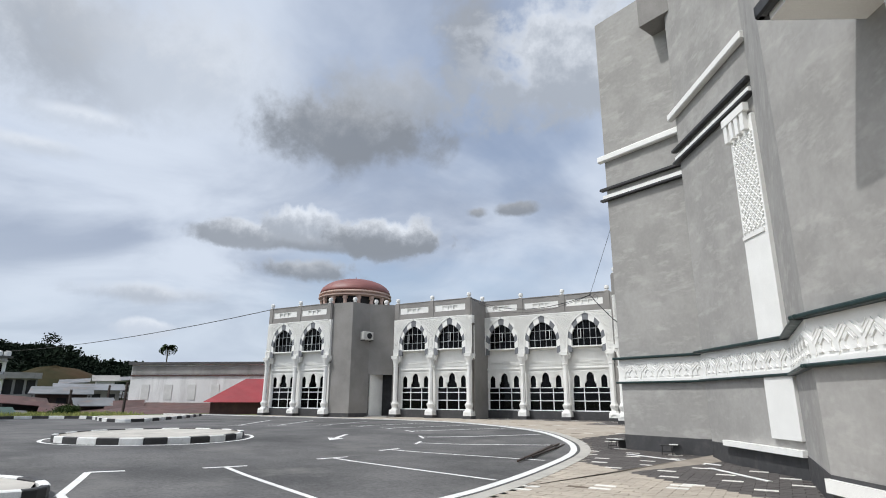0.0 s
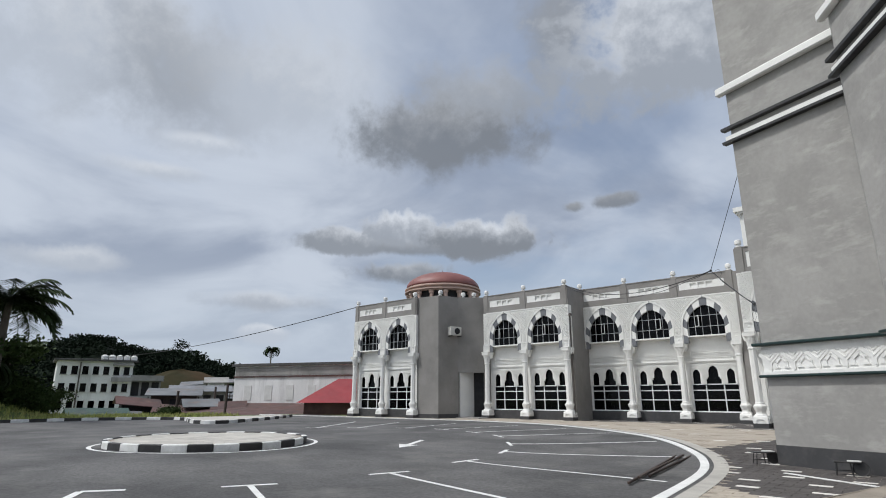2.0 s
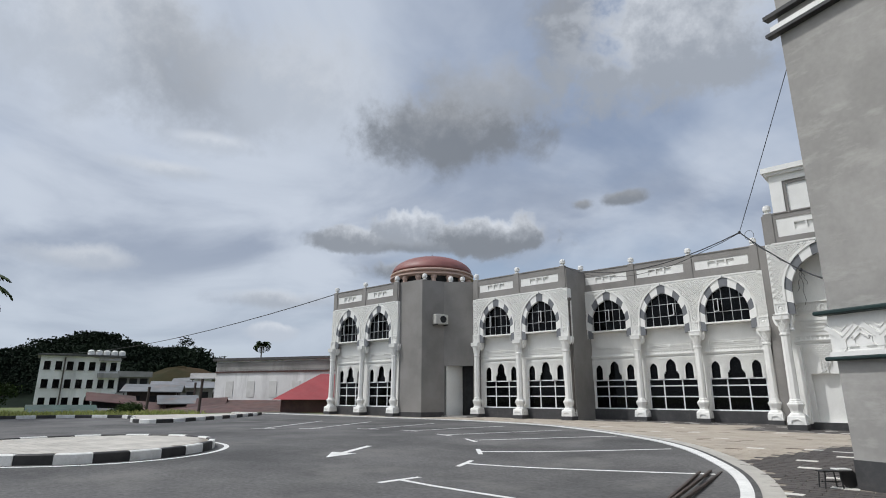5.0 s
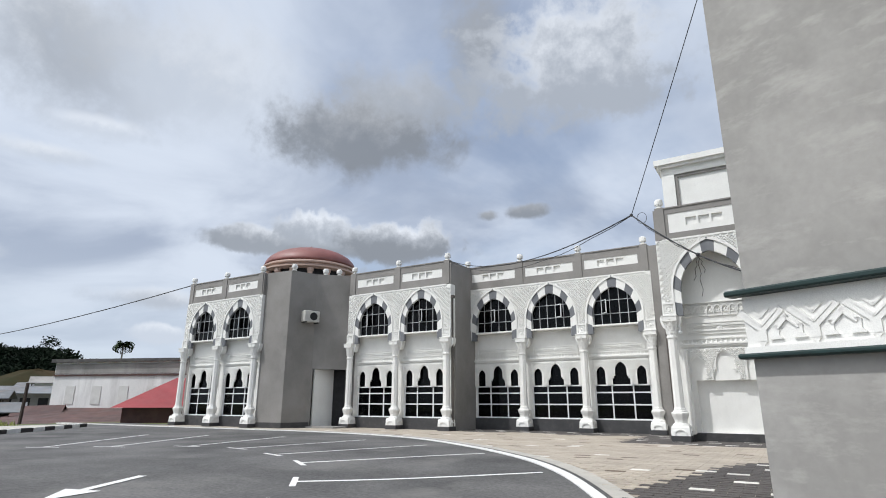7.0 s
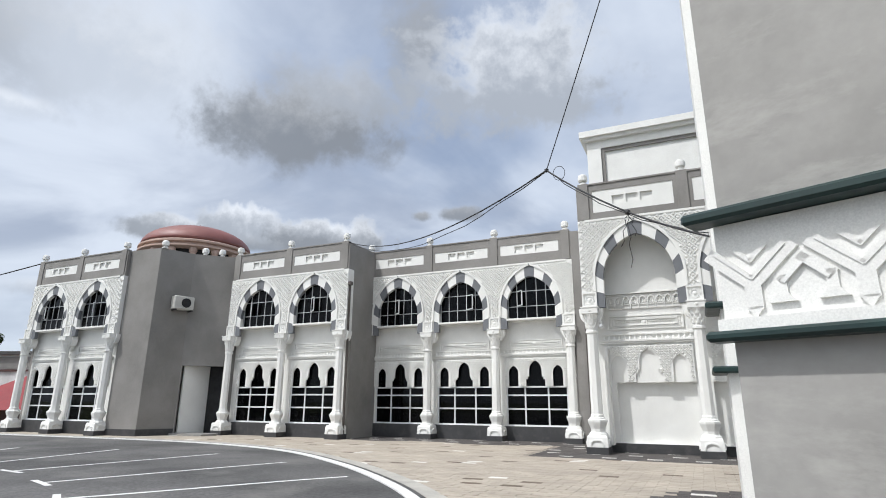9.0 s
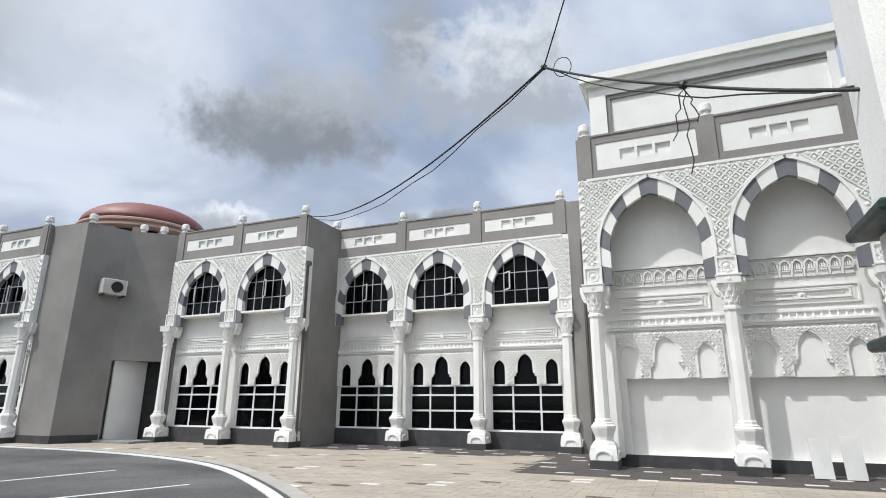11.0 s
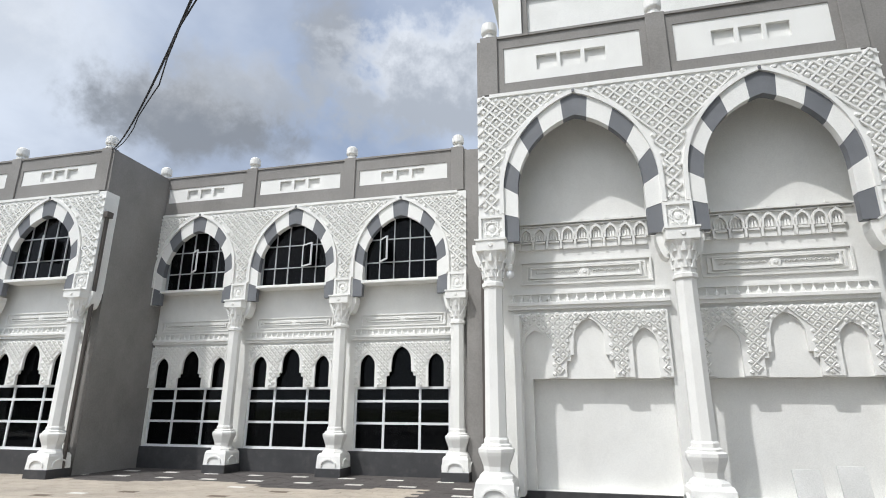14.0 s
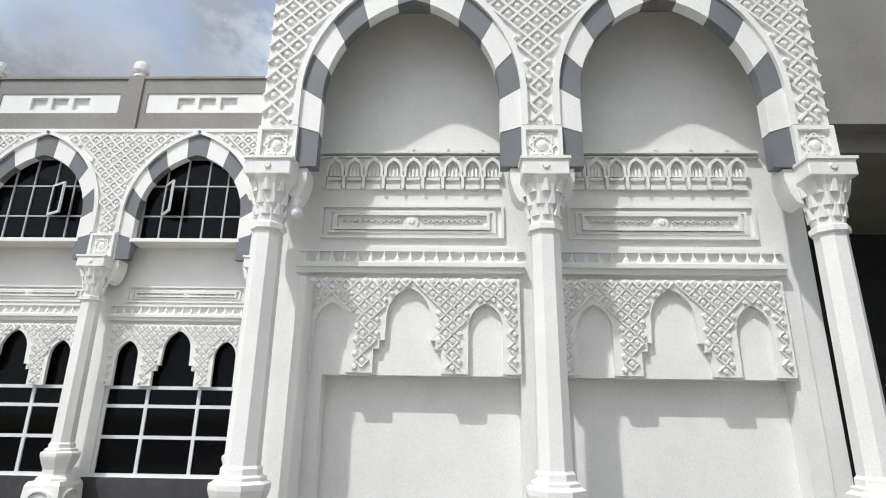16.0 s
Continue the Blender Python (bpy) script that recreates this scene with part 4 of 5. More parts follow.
# grey block beyond the gate wing
lk = thing("link_block", (0.15, 31.6, 0), "grey building beyond the gate wing with a dark open bay", "building")
part("wall", boxes((0.0, 9, 0.0, 0.3, 5.75, 9.6)), M["grey"], lk)
part("side_wall", boxes((8.7, 9, 0.3, 8, 0.0, 9.6)), M["grey"], lk)
# the deep bay's shade is put into this wall's near-black colour
part("rear_wall", boxes((0.0, 8.7, 4.0, 4.2, 0.0, 9.6)), M["dark"], lk, "back wall in near-black, the bay's shade put into its colour")
part("roof", boxes((0.0, 9, 0.3, 8, 5.45, 5.75)), M["grey"], lk)

# stair tower and its dome
tw = thing("stair_tower", (0, 0, 0), "plain grey stair tower with an open doorway", "building")


def wall_poly(pts, z0, z1, t=0.25, gaps=()):
    """Walls of thickness t along a plan line, with the face on the line; gaps: (leg, from, to, height) doorways."""
    out = []
    for i, (p, q) in enumerate(zip(pts, pts[1:])):
        p, q = Vector(p), Vector(q)
        d = (q - p).normalized()
        n = Vector((-d.y, d.x)) * t
        L = (q - p).length
        g = [x for x in gaps if x[0] == i]
        runs = [(0, L, z0, z1)] if not g else [(0, g[0][1], z0, z1), (g[0][2], L, z0, z1), (g[0][1], g[0][2], g[0][3], z1)]
        for s0, s1, a, c in runs:
            if s1 - s0 < 0.01:
                continue
            b = bmesh.new()
            out.append(b)
            A, C = p + d * s0, p + d * s1
            vs = [b.verts.new((*v, z)) for z in (a, c) for v in (A, C, C + n, A + n)]
            for f in ((0, 1, 2, 3), (7, 6, 5, 4), (0, 4, 5, 1), (1, 5, 6, 2), (2, 6, 7, 3), (3, 7, 4, 0)):
                b.faces.new([vs[k] for k in f])
    return out


TW = [(-27.55, 29.45), (-25.75, 29.6), (-25.25, 31.1), (-23.8, 32.45)]
for b in wall_poly(TW, 0, 8.42, 0.25, [(2, 0.05, 1.85, 3.08)]):
    part("wall", b, M["grey"], tw)
for b in wall_poly([(p[0] + 0.03 * (i > 0), p[1] - 0.03) for i, p in enumerate(TW[:3])], 0, 0.30, 0.02):
    part("plinth", b, M["plinth"], tw, "dark grey plinth")
for b in wall_poly([(-25.2, 31.3), (-25.0, 32.62)], 0, 3.1, 0.1):
    part("passage_wall", b, M["white"], tw, "pale passage wall inside the doorway")
for b in wall_poly([(-25.08, 32.64), (-23.62, 32.86)], 0, 3.1, 0.1):
    part("passage_door", b, M["dark"], tw, "dark doorway at the end of the passage")
b = bmesh.new()
b.faces.new([b.verts.new((x, y, 8.1)) for x, y in ((-27.5, 29.7), (-25.9, 29.8), (-25.4, 31.2), (-23.9, 32.6), (-24, 38), (-27.5, 38))])
part("roof", b, M["concrete"], tw)
part("doorstep", boxes((-25.6, -23.3, 30.9, 32.0, -0.02, 0.10), bevel=0.01), M["concrete"], tw, "low concrete doorstep")
for x, y in ((-25.7, 29.75), (-25.05, 31.55), (-24.5, 32.1)):
    part("finial", FIN, None, tw, "small white turned finial", (x, y, 8.42))

dm = thing("dome", (-31.0, 36.2, 0), "terracotta ribbed dome on a ring of white posts", "dome")
b = bmesh.new()
lathe(b, [(3.15 * math.cos(a), 10.45 + 1.38 * math.sin(a)) for a in [radians(90 * i / 14 * 0.985) for i in range(15)]], 48)
part("shell", b, M["dome"], dm, smooth=True)
b = bmesh.new()
lathe(b, [(2.95, 9.9), (3.28, 9.97), (3.28, 10.06), (3.08, 10.10), (3.08, 10.20), (3.26, 10.25), (3.26, 10.34), (3.12, 10.42)], 48)
part("cornice", b, M["dome_trim"], dm, "peach moulded cornice", smooth=False)
b = bmesh.new()
lathe(b, [(2.7, 7.2), (2.7, 9.92)], 32)
part("drum", b, M["dark"], dm, "dark louvred drum")
for i in range(16):
    a = 2 * math.pi * i / 16
    b = bmesh.new()
    lathe(b, [(0.16, 7.2), (0.16, 9.6), (0.22, 9.7), (0.22, 9.9)], 8)
    part("post", b, M["dome_trim"], dm, at=(2.95 * math.cos(a), 2.95 * math.sin(a), 0))
b = bmesh.new()
lathe(b, [(0.12, 11.80), (0.05, 11.88), (0.09, 11.94), (0.03, 12.0), (0.012, 12.15)], 8)
part("spike", b, M["dome"], dm)

# air conditioner on the stair tower
acu = thing("air_conditioner", (-25.36, 30.72, 5.6), "off-white window air conditioner on the grey tower", "air conditioner", rz=71.5)
part("casing", boxes((-0.45, 0.45, -0.45, 0.0, 0.0, 0.62), bevel=0.03), M["ac"], acu)
b = bmesh.new()
lathe(b, [(0.22, 0), (0.22, 0.02), (0.19, 0.03)], 20)
bmesh.ops.transform(b, matrix=pose(0.08, -0.451, 0.31, 90), verts=b.verts[:])
part("fan_grille", b, M["dark"], acu, "dark round fan grille")
for bx in (-0.4, 0.34):
    part("bracket", boxes((bx, bx + 0.06, -0.5, 0.0, -0.06, 0.0)), M["black"], acu)

cable("conduit", [(-25.77, 29.62, 5.62), (-25.40, 30.72, 5.62)], 0.018, "thin pale conduit along the tower to the air conditioner", "kerb_white")
lamp = thing("security_light", (-6.06, 30.30, 3.86), "small round white security light under the capital", "light fitting")
b = bmesh.new()
lathe(b, [(0.03, 0.06), (0.045, 0.10), (0.05, 0.16), (0.03, 0.18)], 10)
part("base", b, M["white"], lamp)
b = bmesh.new()
lathe(b, [(0.02, -0.08), (0.06, -0.05), (0.075, 0.0), (0.06, 0.05), (0.03, 0.06)], 12)
part("globe", b, M["frame"], lamp, smooth=True)

# ---- the prayer hall beside the path ----
hall = thing("prayer_hall", (0, 0, 0), "large grey rendered prayer hall with white friezes and dark green trims", "building")
PLAN = [(9.0, -4.5), (5.3, 1.2), (1.84, 7.5), (1.66, 10.9), (-0.42, 14.3), (-0.46, 14.95), (-3.12, 16.05)]
BACK = [(-2.88, 16.22), (-2.70, 16.4), (-2.70, 19.7), (-3.03, 19.75), (-3.03, 20.3), (-2.7, 20.35), (-2.7, 20.75), (12, 20.75)]


def leg(p, q):
    """Pose of a wall leg: local x along it, y into the building, seen from outside."""
    p, q = Vector(p), Vector(q)
    return (*p, 0), math.degrees(math.atan2(q.y - p.y, q.x - p.x)), (q - p).length


LEGS = []
for i in range(len(PLAN) - 1):
    LEGS.append((*leg(PLAN[i + 1], PLAN[i]), i))
ZTOP = 15.5


def leg_part(name, at, rz, rows, mat, label="", bevel=0.0):
    return part(name, boxes(*rows, bevel=bevel), mat, hall, label, at, rz)


def bar(b, p, q, w, y, t):
    d = Vector((q[0] - p[0], q[1] - p[1])).normalized()
    n = Vector((-d.y, d.x)) * w / 2
    e = d * w * 0.25
    pts = [(p[0] + n.x - e.x, p[1] + n.y - e.y), (q[0] + n.x + e.x, q[1] + n.y + e.y), (q[0] - n.x + e.x, q[1] - n.y + e.y), (p[0] - n.x - e.x, p[1] - n.y - e.y)]
    prism(b, pts, y - t, y)


def chevrons(b, L, z0, z1, y):
    """Raised frieze: forked stems in turn with gable-shaped ribs that stand on flared feet."""
    hh = z1 - z0
    n = max(1, round(L / 0.567))
    s = L / n

    def at(u, v):
        return (c + u * s, z0 + v * hh)

    for i in range(n):
        c = (i + 0.29) * s
        bar(b, at(0, 0.44), at(0, 0.16), 0.095, y, 0.022)
        prism(b, [at(-0.085, 0.14), at(0.0, 0.0), at(0.085, 0.14)], y - 0.022, y)
        for g in (-1, 1):
            bar(b, at(0, 0.42), at(g * 0.40, 0.84), 0.085, y, 0.021)
            bar(b, at(0, 0.50), at(g * 0.34, 0.86), 0.030, y, 0.029)
            bar(b, at(0, 0.72), at(g * 0.16, 0.89), 0.030, y, 0.015)
            bar(b, at(0.5, 0.68), at(0.5 - g * 0.225, 0.43), 0.070, y, 0.019)
            bar(b, at(0.5, 0.62), at(0.5 - g * 0.20, 0.40), 0.022, y, 0.026)
            bar(b, at(0.5 - g * 0.225, 0.45), at(0.5 - g * 0.225, 0.26), 0.060, y, 0.019)
            f = 0.5 - g * 0.225
            prism(b, [at(f - 0.13, 0.16), at(f + 0.13, 0.16), at(f + 0.045, 0.27), at(f - 0.045, 0.27)], y - 0.028, y)


for at, rz, L, i in LEGS:
    lo = -0.35
    leg_part("wall", at, rz, [(0, L, 0, 0.3, lo, ZTOP)], M["grey_wall"])
    leg_part("plinth", at, rz, [(-0.012, L + 0.012, -0.012, 0.0, lo, 0.28)], M["plinth"], "dark grey plinth")
    if L < 1.0:
        continue
    leg_part("frieze", at, rz, [(-0.03, L + 0.03, -0.03, -0.001, 1.95, 2.62), (-0.06, L + 0.06, -0.07, -0.001, 1.92, 2.0)], M["white"], "white frieze with raised chevrons")
    b = bmesh.new()
    chevrons(b, L, 1.99, 2.50, -0.03)
    part("chevron_relief", b, M["white"], hall, "", at, rz)["kind"] = "stuff"
    leg_part("trim", at, rz, [(-0.18, L + 0.14, -0.19, 0.02, 2.625, 2.70)], M["green"], "dark green trim", 0.02)
    leg_part("trim", at, rz, [(-0.12, L + 0.12, -0.15, 0.02, 1.855, 1.92)], M["green"], "dark green trim", 0.02)
    if i >= 3:
        up = 0.25 if i == 3 else 0.0
        leg_part("upper_trim", at, rz, [(-0.20, L + 0.1, -0.16, 0.01, 8.60 + up, 8.68 + up), (-0.2, L + 0.1, -0.16, 0.01, 8.20 + up, 8.27 + up)], M["black"], "black trim")
        leg_part("upper_frieze", at, rz, [(-0.12, L + 0.05, -0.10, 0.01, 8.27 + up, 8.42 + up)], M["white"], "white band")
        leg_part("cornice", at, rz, [(-0.22, L + 0.12, -0.18, 0.01, 9.70 + up, 9.93 + up)], M["white"], "white cornice", 0.03)
# pilaster on the leg beside the corner
at, rz, L, i = LEGS[3]
leg_part("pilaster", at, rz, [(L - 1.0, L - 0.01, -0.10, -0.001, 2.71, 8.0)], M["white"], "white pilaster with a lattice head")
leg_part("pilaster_foot", at, rz, [(L - 1.0, L + 0.05, -0.10, -0.001, 0.55, 1.9), (L - 3.1, L + 0.1, -0.16, -0.001, 0.24, 0.37)], M["white"], "white pilaster foot and base moulding")
b = bmesh.new()
lattice_cells(b, L - 0.96, L - 0.05, 5.2, 7.6, 0.1, -0.10, [], boss=0.03)
for k in range(4):
    box(b, L - 1.05 + k * 0.25, L - 0.9 + k * 0.25, -0.22, -0.1, 7.65, 8.1)
box(b, L - 1.08, L - 0.05, -0.24, -0.1, 8.1, 8.3)
box(b, L - 1.0, L - 0.12, -0.13, -0.1, 5.08, 5.16)
part("pilaster_head", b, M["white"], hall, "", at, rz)
# base moulding and eave on the nearest leg
at, rz, L, i = LEGS[1]
leg_part("base_moulding", at, rz, [(-0.05, L, -0.08, -0.001, 0.02, 0.22)], M["white"], "white base moulding")
leg_part("eave", at, rz, [(2.42, L, -1.30, 0.0, 6.42, 6.54), (2.42, L, -1.30, -1.2, 6.54, 6.8)], M["white"], "white eave soffit")
leg_part("gutter", at, rz, [(2.28, L, -1.44, -1.30, 6.50, 6.72), (2.28, 2.42, -1.44, 0.0, 6.50, 6.72)], M["black"], "dark gutter", 0.03)
for k in range(3):
    leg_part("bracket", at, rz, [(3.3 + k * 0.9, 3.5 + k * 0.9, -0.9, 0, 6.1, 6.42), (3.3 + k * 0.9, 3.5 + k * 0.9, -0.5, 0, 5.8, 6.1)], M["white"], "white eave bracket", 0.02)
# window box high on the far leg, chamfered corner cap
at, rz, L, i = LEGS[5]
leg_part("window_box", at, rz, [(2.35, 3.5, -0.8, 0.0, 13.7, 15.2)], M["grey"], "grey window surround")
for b in wall_poly(BACK, -0.35, ZTOP, -0.1):
    part("flank_wall", b, M["white"], hall, "white painted flank of the hall")
for z0, z1 in ((2.62, 2.70), (1.84, 1.92)):
    part("trim", boxes((-3.2, -2.6, 19.6, 20.42, z0, z1), bevel=0.02), M["green"], hall, "dark green trim")
b = bmesh.new()
b.faces.new([b.verts.new((x, y, ZTOP - 0.1)) for x, y in PLAN + BACK + [(14, 20.75), (14, -4.5)]])
part("roof", b, M["concrete"], hall)
part("flank", boxes((12, 12.3, -4.5, 20.75, -0.3, ZTOP), (9, 12, -4.6, -4.3, -0.3, ZTOP)), M["grey_wall"], hall)

# ---- loose things in the yard ----
for k, (x, y) in enumerate(((-1.98, 30.0), (-1.42, 30.0))):
    ob = thing("board", (x, y, 0.04), "grey-white primed board leaning against the niche", "board", "boards leaning in the niche")
    part("panel", boxes((-0.18, 0.18, -0.012, 0.012, 0, 0.80 + 0.05 * k), bevel=0.003), M["board"], ob).matrix_basis = pose(0, 0, 0, -16 + 3 * k, 0, 0)
for k in range(3):
    ob = new("timber_pole", mesh("timber_pole", boxes((-0.022, 0.022, -2.9 + 0.35 * k, 2.9 - 0.2 * k, 0, 0.05), bevel=0.006), M["wood"]))
    x, y = -5.2 + 0.07 * k, 13.7 + 0.3 * (k % 3)
    ob.matrix_basis = pose(x, y, gz(x, y) + 0.02 + 0.03 * (k % 2), 0.0, 0, 10.5 - 1.4 * k)
    tagged(ob, "long thin dark brown timber pole lying on the asphalt", "timber", "poles in a loose pile")


def stand(x, y, rz):
    f = thing("metal_stand", (x, y, gz(x, y) + 0.022), "low black metal stand with a ring at one end", "stand", "stands by the wall", rz=rz)
    part("top", boxes((-0.27, 0.2, -0.1, 0.1, 0.25, 0.275), bevel=0.008), M["black"], f)
    part("board", boxes((-0.02, 0.22, -0.09, 0.09, 0.276, 0.30), bevel=0.006), M["board"], f, "pale board scrap")
    for lx, ly in ((-0.24, -0.08), (-0.24, 0.08), (0.05, -0.08), (0.05, 0.08)):
        q = bmesh.new()
        lathe(q, [(0.013, 0), (0.011, 0.255)], 6)
        part("leg", q, M["black"], f).matrix_basis = pose(lx, ly, 0, 0, 6 if lx < 0 else -6, 0)
    part("stretcher", boxes((-0.25, 0.06, -0.008, 0.008, 0.09, 0.106)), M["black"], f)
    q = bmesh.new()
    lathe(q, [(0.125, -0.012), (0.14, -0.016), (0.15, 0.0), (0.14, 0.016), (0.125, 0.012)], 20)
    part("ring", q, M["black"], f).matrix_basis = pose(0.2, -0.02, 0.15, 80, 0, 0)


stand(-1.62, 14.95, 10)
stand(-3.40, 15.95, 40)

# pale edging strips set in the paving along the hall
for (x0, y0), (x1, y1) in (((-2.75, 14.55), (-0.12, 12.85)), ((-0.32, 12.1), (0.95, 10.25))):
    n = 6
    b = bmesh.new()
    nx, ny = Vector((y1 - y0, x0 - x1)).normalized() * 0.05
    rows_e = []
    for i in range(n + 1):
        px, py = x0 + (x1 - x0) * i / n, y0 + (y1 - y0) * i / n
        rows_e.append([b.verts.new((px + s * nx, py + s * ny, gz(px, py) + dz)) for s, dz in ((-1, -0.02), (-1, 0.035), (1, 0.035), (1, -0.02))])
    for r0, r1 in zip(rows_e, rows_e[1:]):
        for q in range(3):
            b.faces.new((r0[q], r0[q + 1], r1[q + 1], r1[q]))
    tagged(part("edging", b, M["kerb_white"]), "thin pale edging strip in the paving", "edging", kind="structure")

# ---- cables ----


def sag(a, b, d, n=16, wob=0.0):
    a, b = Vector(a), Vector(b)
    return [tuple(a.lerp(b, i / n) + Vector((wob * math.sin(i * 2.1), wob * math.cos(i * 1.7), -4 * d * (i / n) * (1 - i / n)))) for i in range(n + 1)]


KNOT, K2 = (-5.79, 22.62, 6.10), (-4.12, 20.85, 4.40)
main_cable = cable("cable", sag(KNOT, (-17.13, 32.23, 8.42), 0.75), 0.017, "black cable sagging to the annex parapet")
cable("cable", sag(KNOT, (-17.13, 32.23, 8.40), 0.95, wob=0.03), 0.010, "thin black cable twisted beside the thicker one")
cable("cable", sag(KNOT, (-2.66, 19.3, 11.3), 0.03), 0.011, "black stay wire to the hall's corner")
cable("cable", sag(KNOT, K2, 0.05, 8) + sag(K2, (-2.97, 20.03, 3.62), 0.03, 8)[1:], 0.016, "black knotted cable to the hall's flank")
cable("cable", sag(KNOT, (-2.97, 20.1, 3.7), 0.25, 12, 0.03), 0.008, "thin loose black wire")
cable("cable", sag((-34.0, 29.27, 8.4), (-104.0, 28.5, 7.35), 1.3), 0.03, "black overhead cable over the lawn")
coil = cable("coil", [(KNOT[0] + 0.29 + 0.12 * math.cos(a), KNOT[1] - 0.18, KNOT[2] - 0.18 + 0.15 * math.sin(a)) for a in [0.5 * i for i in range(14)]], 0.006, "loose coil of black wire")
coil.parent = main_cable
del coil["category"]
for dx, dz in ((0.0, -0.9), (-0.12, -0.55), (0.1, -0.4)):
    cable("wire_end", sag(K2, (K2[0] + dx, K2[1], K2[2] + dz), -0.04, 8, 0.02), 0.006, "loose hanging wire end")
for c in (KNOT, K2):
    b = bmesh.new()
    bmesh.ops.create_icosphere(b, subdivisions=1, radius=0.05, matrix=Matrix.Translation(c))
    part("joint", b, M["cable"], main_cable, "taped black cable joint")

# ---- beyond the lawn ----


def palm(x, y, z, height, crown, n, droop, label, seed, lean=0.0):
    rng = random.Random(seed)
    t = thing("palm_tree", (x, y, z), label, "palm tree")
    b = bmesh.new()
    rings = 9
    prev = None
    for i in range(rings + 1):
        k = i / rings
        r = 0.16 * crown / 3 + 0.14 * (1 - k) ** 3 + 0.015 * (i % 2)
        vs = [b.verts.new((lean * k * k + r * math.cos(2 * math.pi * j / 8), r * math.sin(2 * math.pi * j / 8), height * k)) for j in range(8)]
        if prev:
            for j in range(8):
                b.faces.new((prev[j], prev[(j + 1) % 8], vs[(j + 1) % 8], vs[j]))
        prev = vs
    part("trunk", b, M["trunk"], t)
    for i in range(n):
        a = 2 * math.pi * i / n + rng.uniform(-0.2, 0.2)
        up = rng.uniform(-0.35, 1.1)
        L = crown * rng.uniform(0.85, 1.1)
        b = bmesh.new()
        pts, ang = [Vector((0, 0, 0))], up
        for s in range(10):
            pts.append(pts[-1] + Vector((math.cos(ang), 0, math.sin(ang))) * L / 10)
            ang -= droop * (0.11 + 0.015 * s)
        for p, q in zip(pts, pts[1:]):
            b.faces.new([b.verts.new(v) for v in (p + Vector((0, 0.02, 0)), q + Vector((0, 0.02, 0)), q - Vector((0, 0.02, 0)), p - Vector((0, 0.02, 0)))])
        for s in range(34):
            f = 0.08 + 0.92 * s / 34
            k = min(9, int(f * 10))
            p = pts[k].lerp(pts[k + 1], f * 10 - k)
            ll = L * 0.30 * math.sin(math.pi * min(0.97, f * 0.8 + 0.18)) * rng.uniform(0.8, 1.1)
            for sg in (-1, 1):
                tip = p + Vector((ll * 0.45, sg * ll * 0.75, -ll * rng.uniform(0.25, 0.6)))
                b.faces.new([b.verts.new(v) for v in (p, p + Vector((0.12 * crown / 3, 0, 0)), tip + Vector((0.04, 0, 0)), tip)])
        ob = part("frond", b, M["frond"], t)
        ob.matrix_basis = pose(lean, 0, height, 0, 0, math.degrees(a))
    return t


palm(-44.0, 8.75, -0.1, 7.3, 4.0, 40, 1.05, "tall coconut palm with drooping dark fronds", 3, 0.2)
palm(-47.5, 6.8, -0.2, 6.0, 3.4, 26, 1.5, "coconut palm behind the lawn", 5)
palm(-78, 49.8, -3.6, 12.2, 1.75, 26, 1.7, "small slender palm behind the long white building", 8)


def tree(x, y, z, h, w, label, seed, name="tree"):
    """Tapered trunk with limbs, and a crown of many small leaves in clumps."""
    rng = random.Random(seed)
    t = thing(name, (x, y, z), label, name)
    b = bmesh.new()
    lathe(b, [(0.09 * w, 0), (0.06 * w, h * 0.35), (0.03 * w, h * 0.7)], 7)
    for i in range(6):
        a = rng.uniform(0, 6.28)
        m = Matrix.Translation((0, 0, h * rng.uniform(0.3, 0.55))) @ Matrix.Rotation(a, 4, "Z") @ Matrix.Rotation(radians(rng.uniform(35, 60)), 4, "Y") @ Matrix.Translation((0, 0, w * 0.3))
        bmesh.ops.create_cone(b, cap_ends=True, segments=5, radius1=0.035 * w, radius2=0.012 * w, depth=w * 0.6, matrix=m)
    part("trunk", b, M["trunk"], t)
    verts, faces = [], []
    for c in range(40):
        cc = Vector((rng.gauss(0, w * 0.32), rng.gauss(0, w * 0.32), h * rng.uniform(0.3, 0.95)))
        for k in range(110):
            p = cc + Vector((rng.gauss(0, 1), rng.gauss(0, 1), rng.gauss(0, 0.8))) * w * 0.11
            u = Vector((rng.gauss(0, 1), rng.gauss(0, 1), rng.gauss(0, 1))).normalized() * w * 0.045
            v = u.orthogonal().normalized() * w * 0.03
            i = len(verts)
            verts += [p - u, p + v, p + u, p - v]
            faces.append((i, i + 1, i + 2, i + 3))
    me = bpy.data.meshes.new("crown")
    me.from_pydata(verts, [], faces)
    me.materials.append(M["leaf"])
    part("crown", me, None, t)
    return t


for i, (x, y, h, w) in enumerate(((-46.5, 12.4, 2.0, 1.8), (-46.8, 6.4, 5.0, 3.8), (-47, 9.2, 5.2, 3.8), (-46, 3.0, 5.2, 3.8), (-47.8, 10.8, 2.9, 2.2), (-46, 20.5, 0.7, 1.2))):
    tree(x, y, gz(x, y) - 0.1, h, w, "leafy dark green shrub at the edge of the lawn" if h < 3 else "dense dark green tree behind the lawn", 20 + i, "shrub" if h < 3 else "tree")

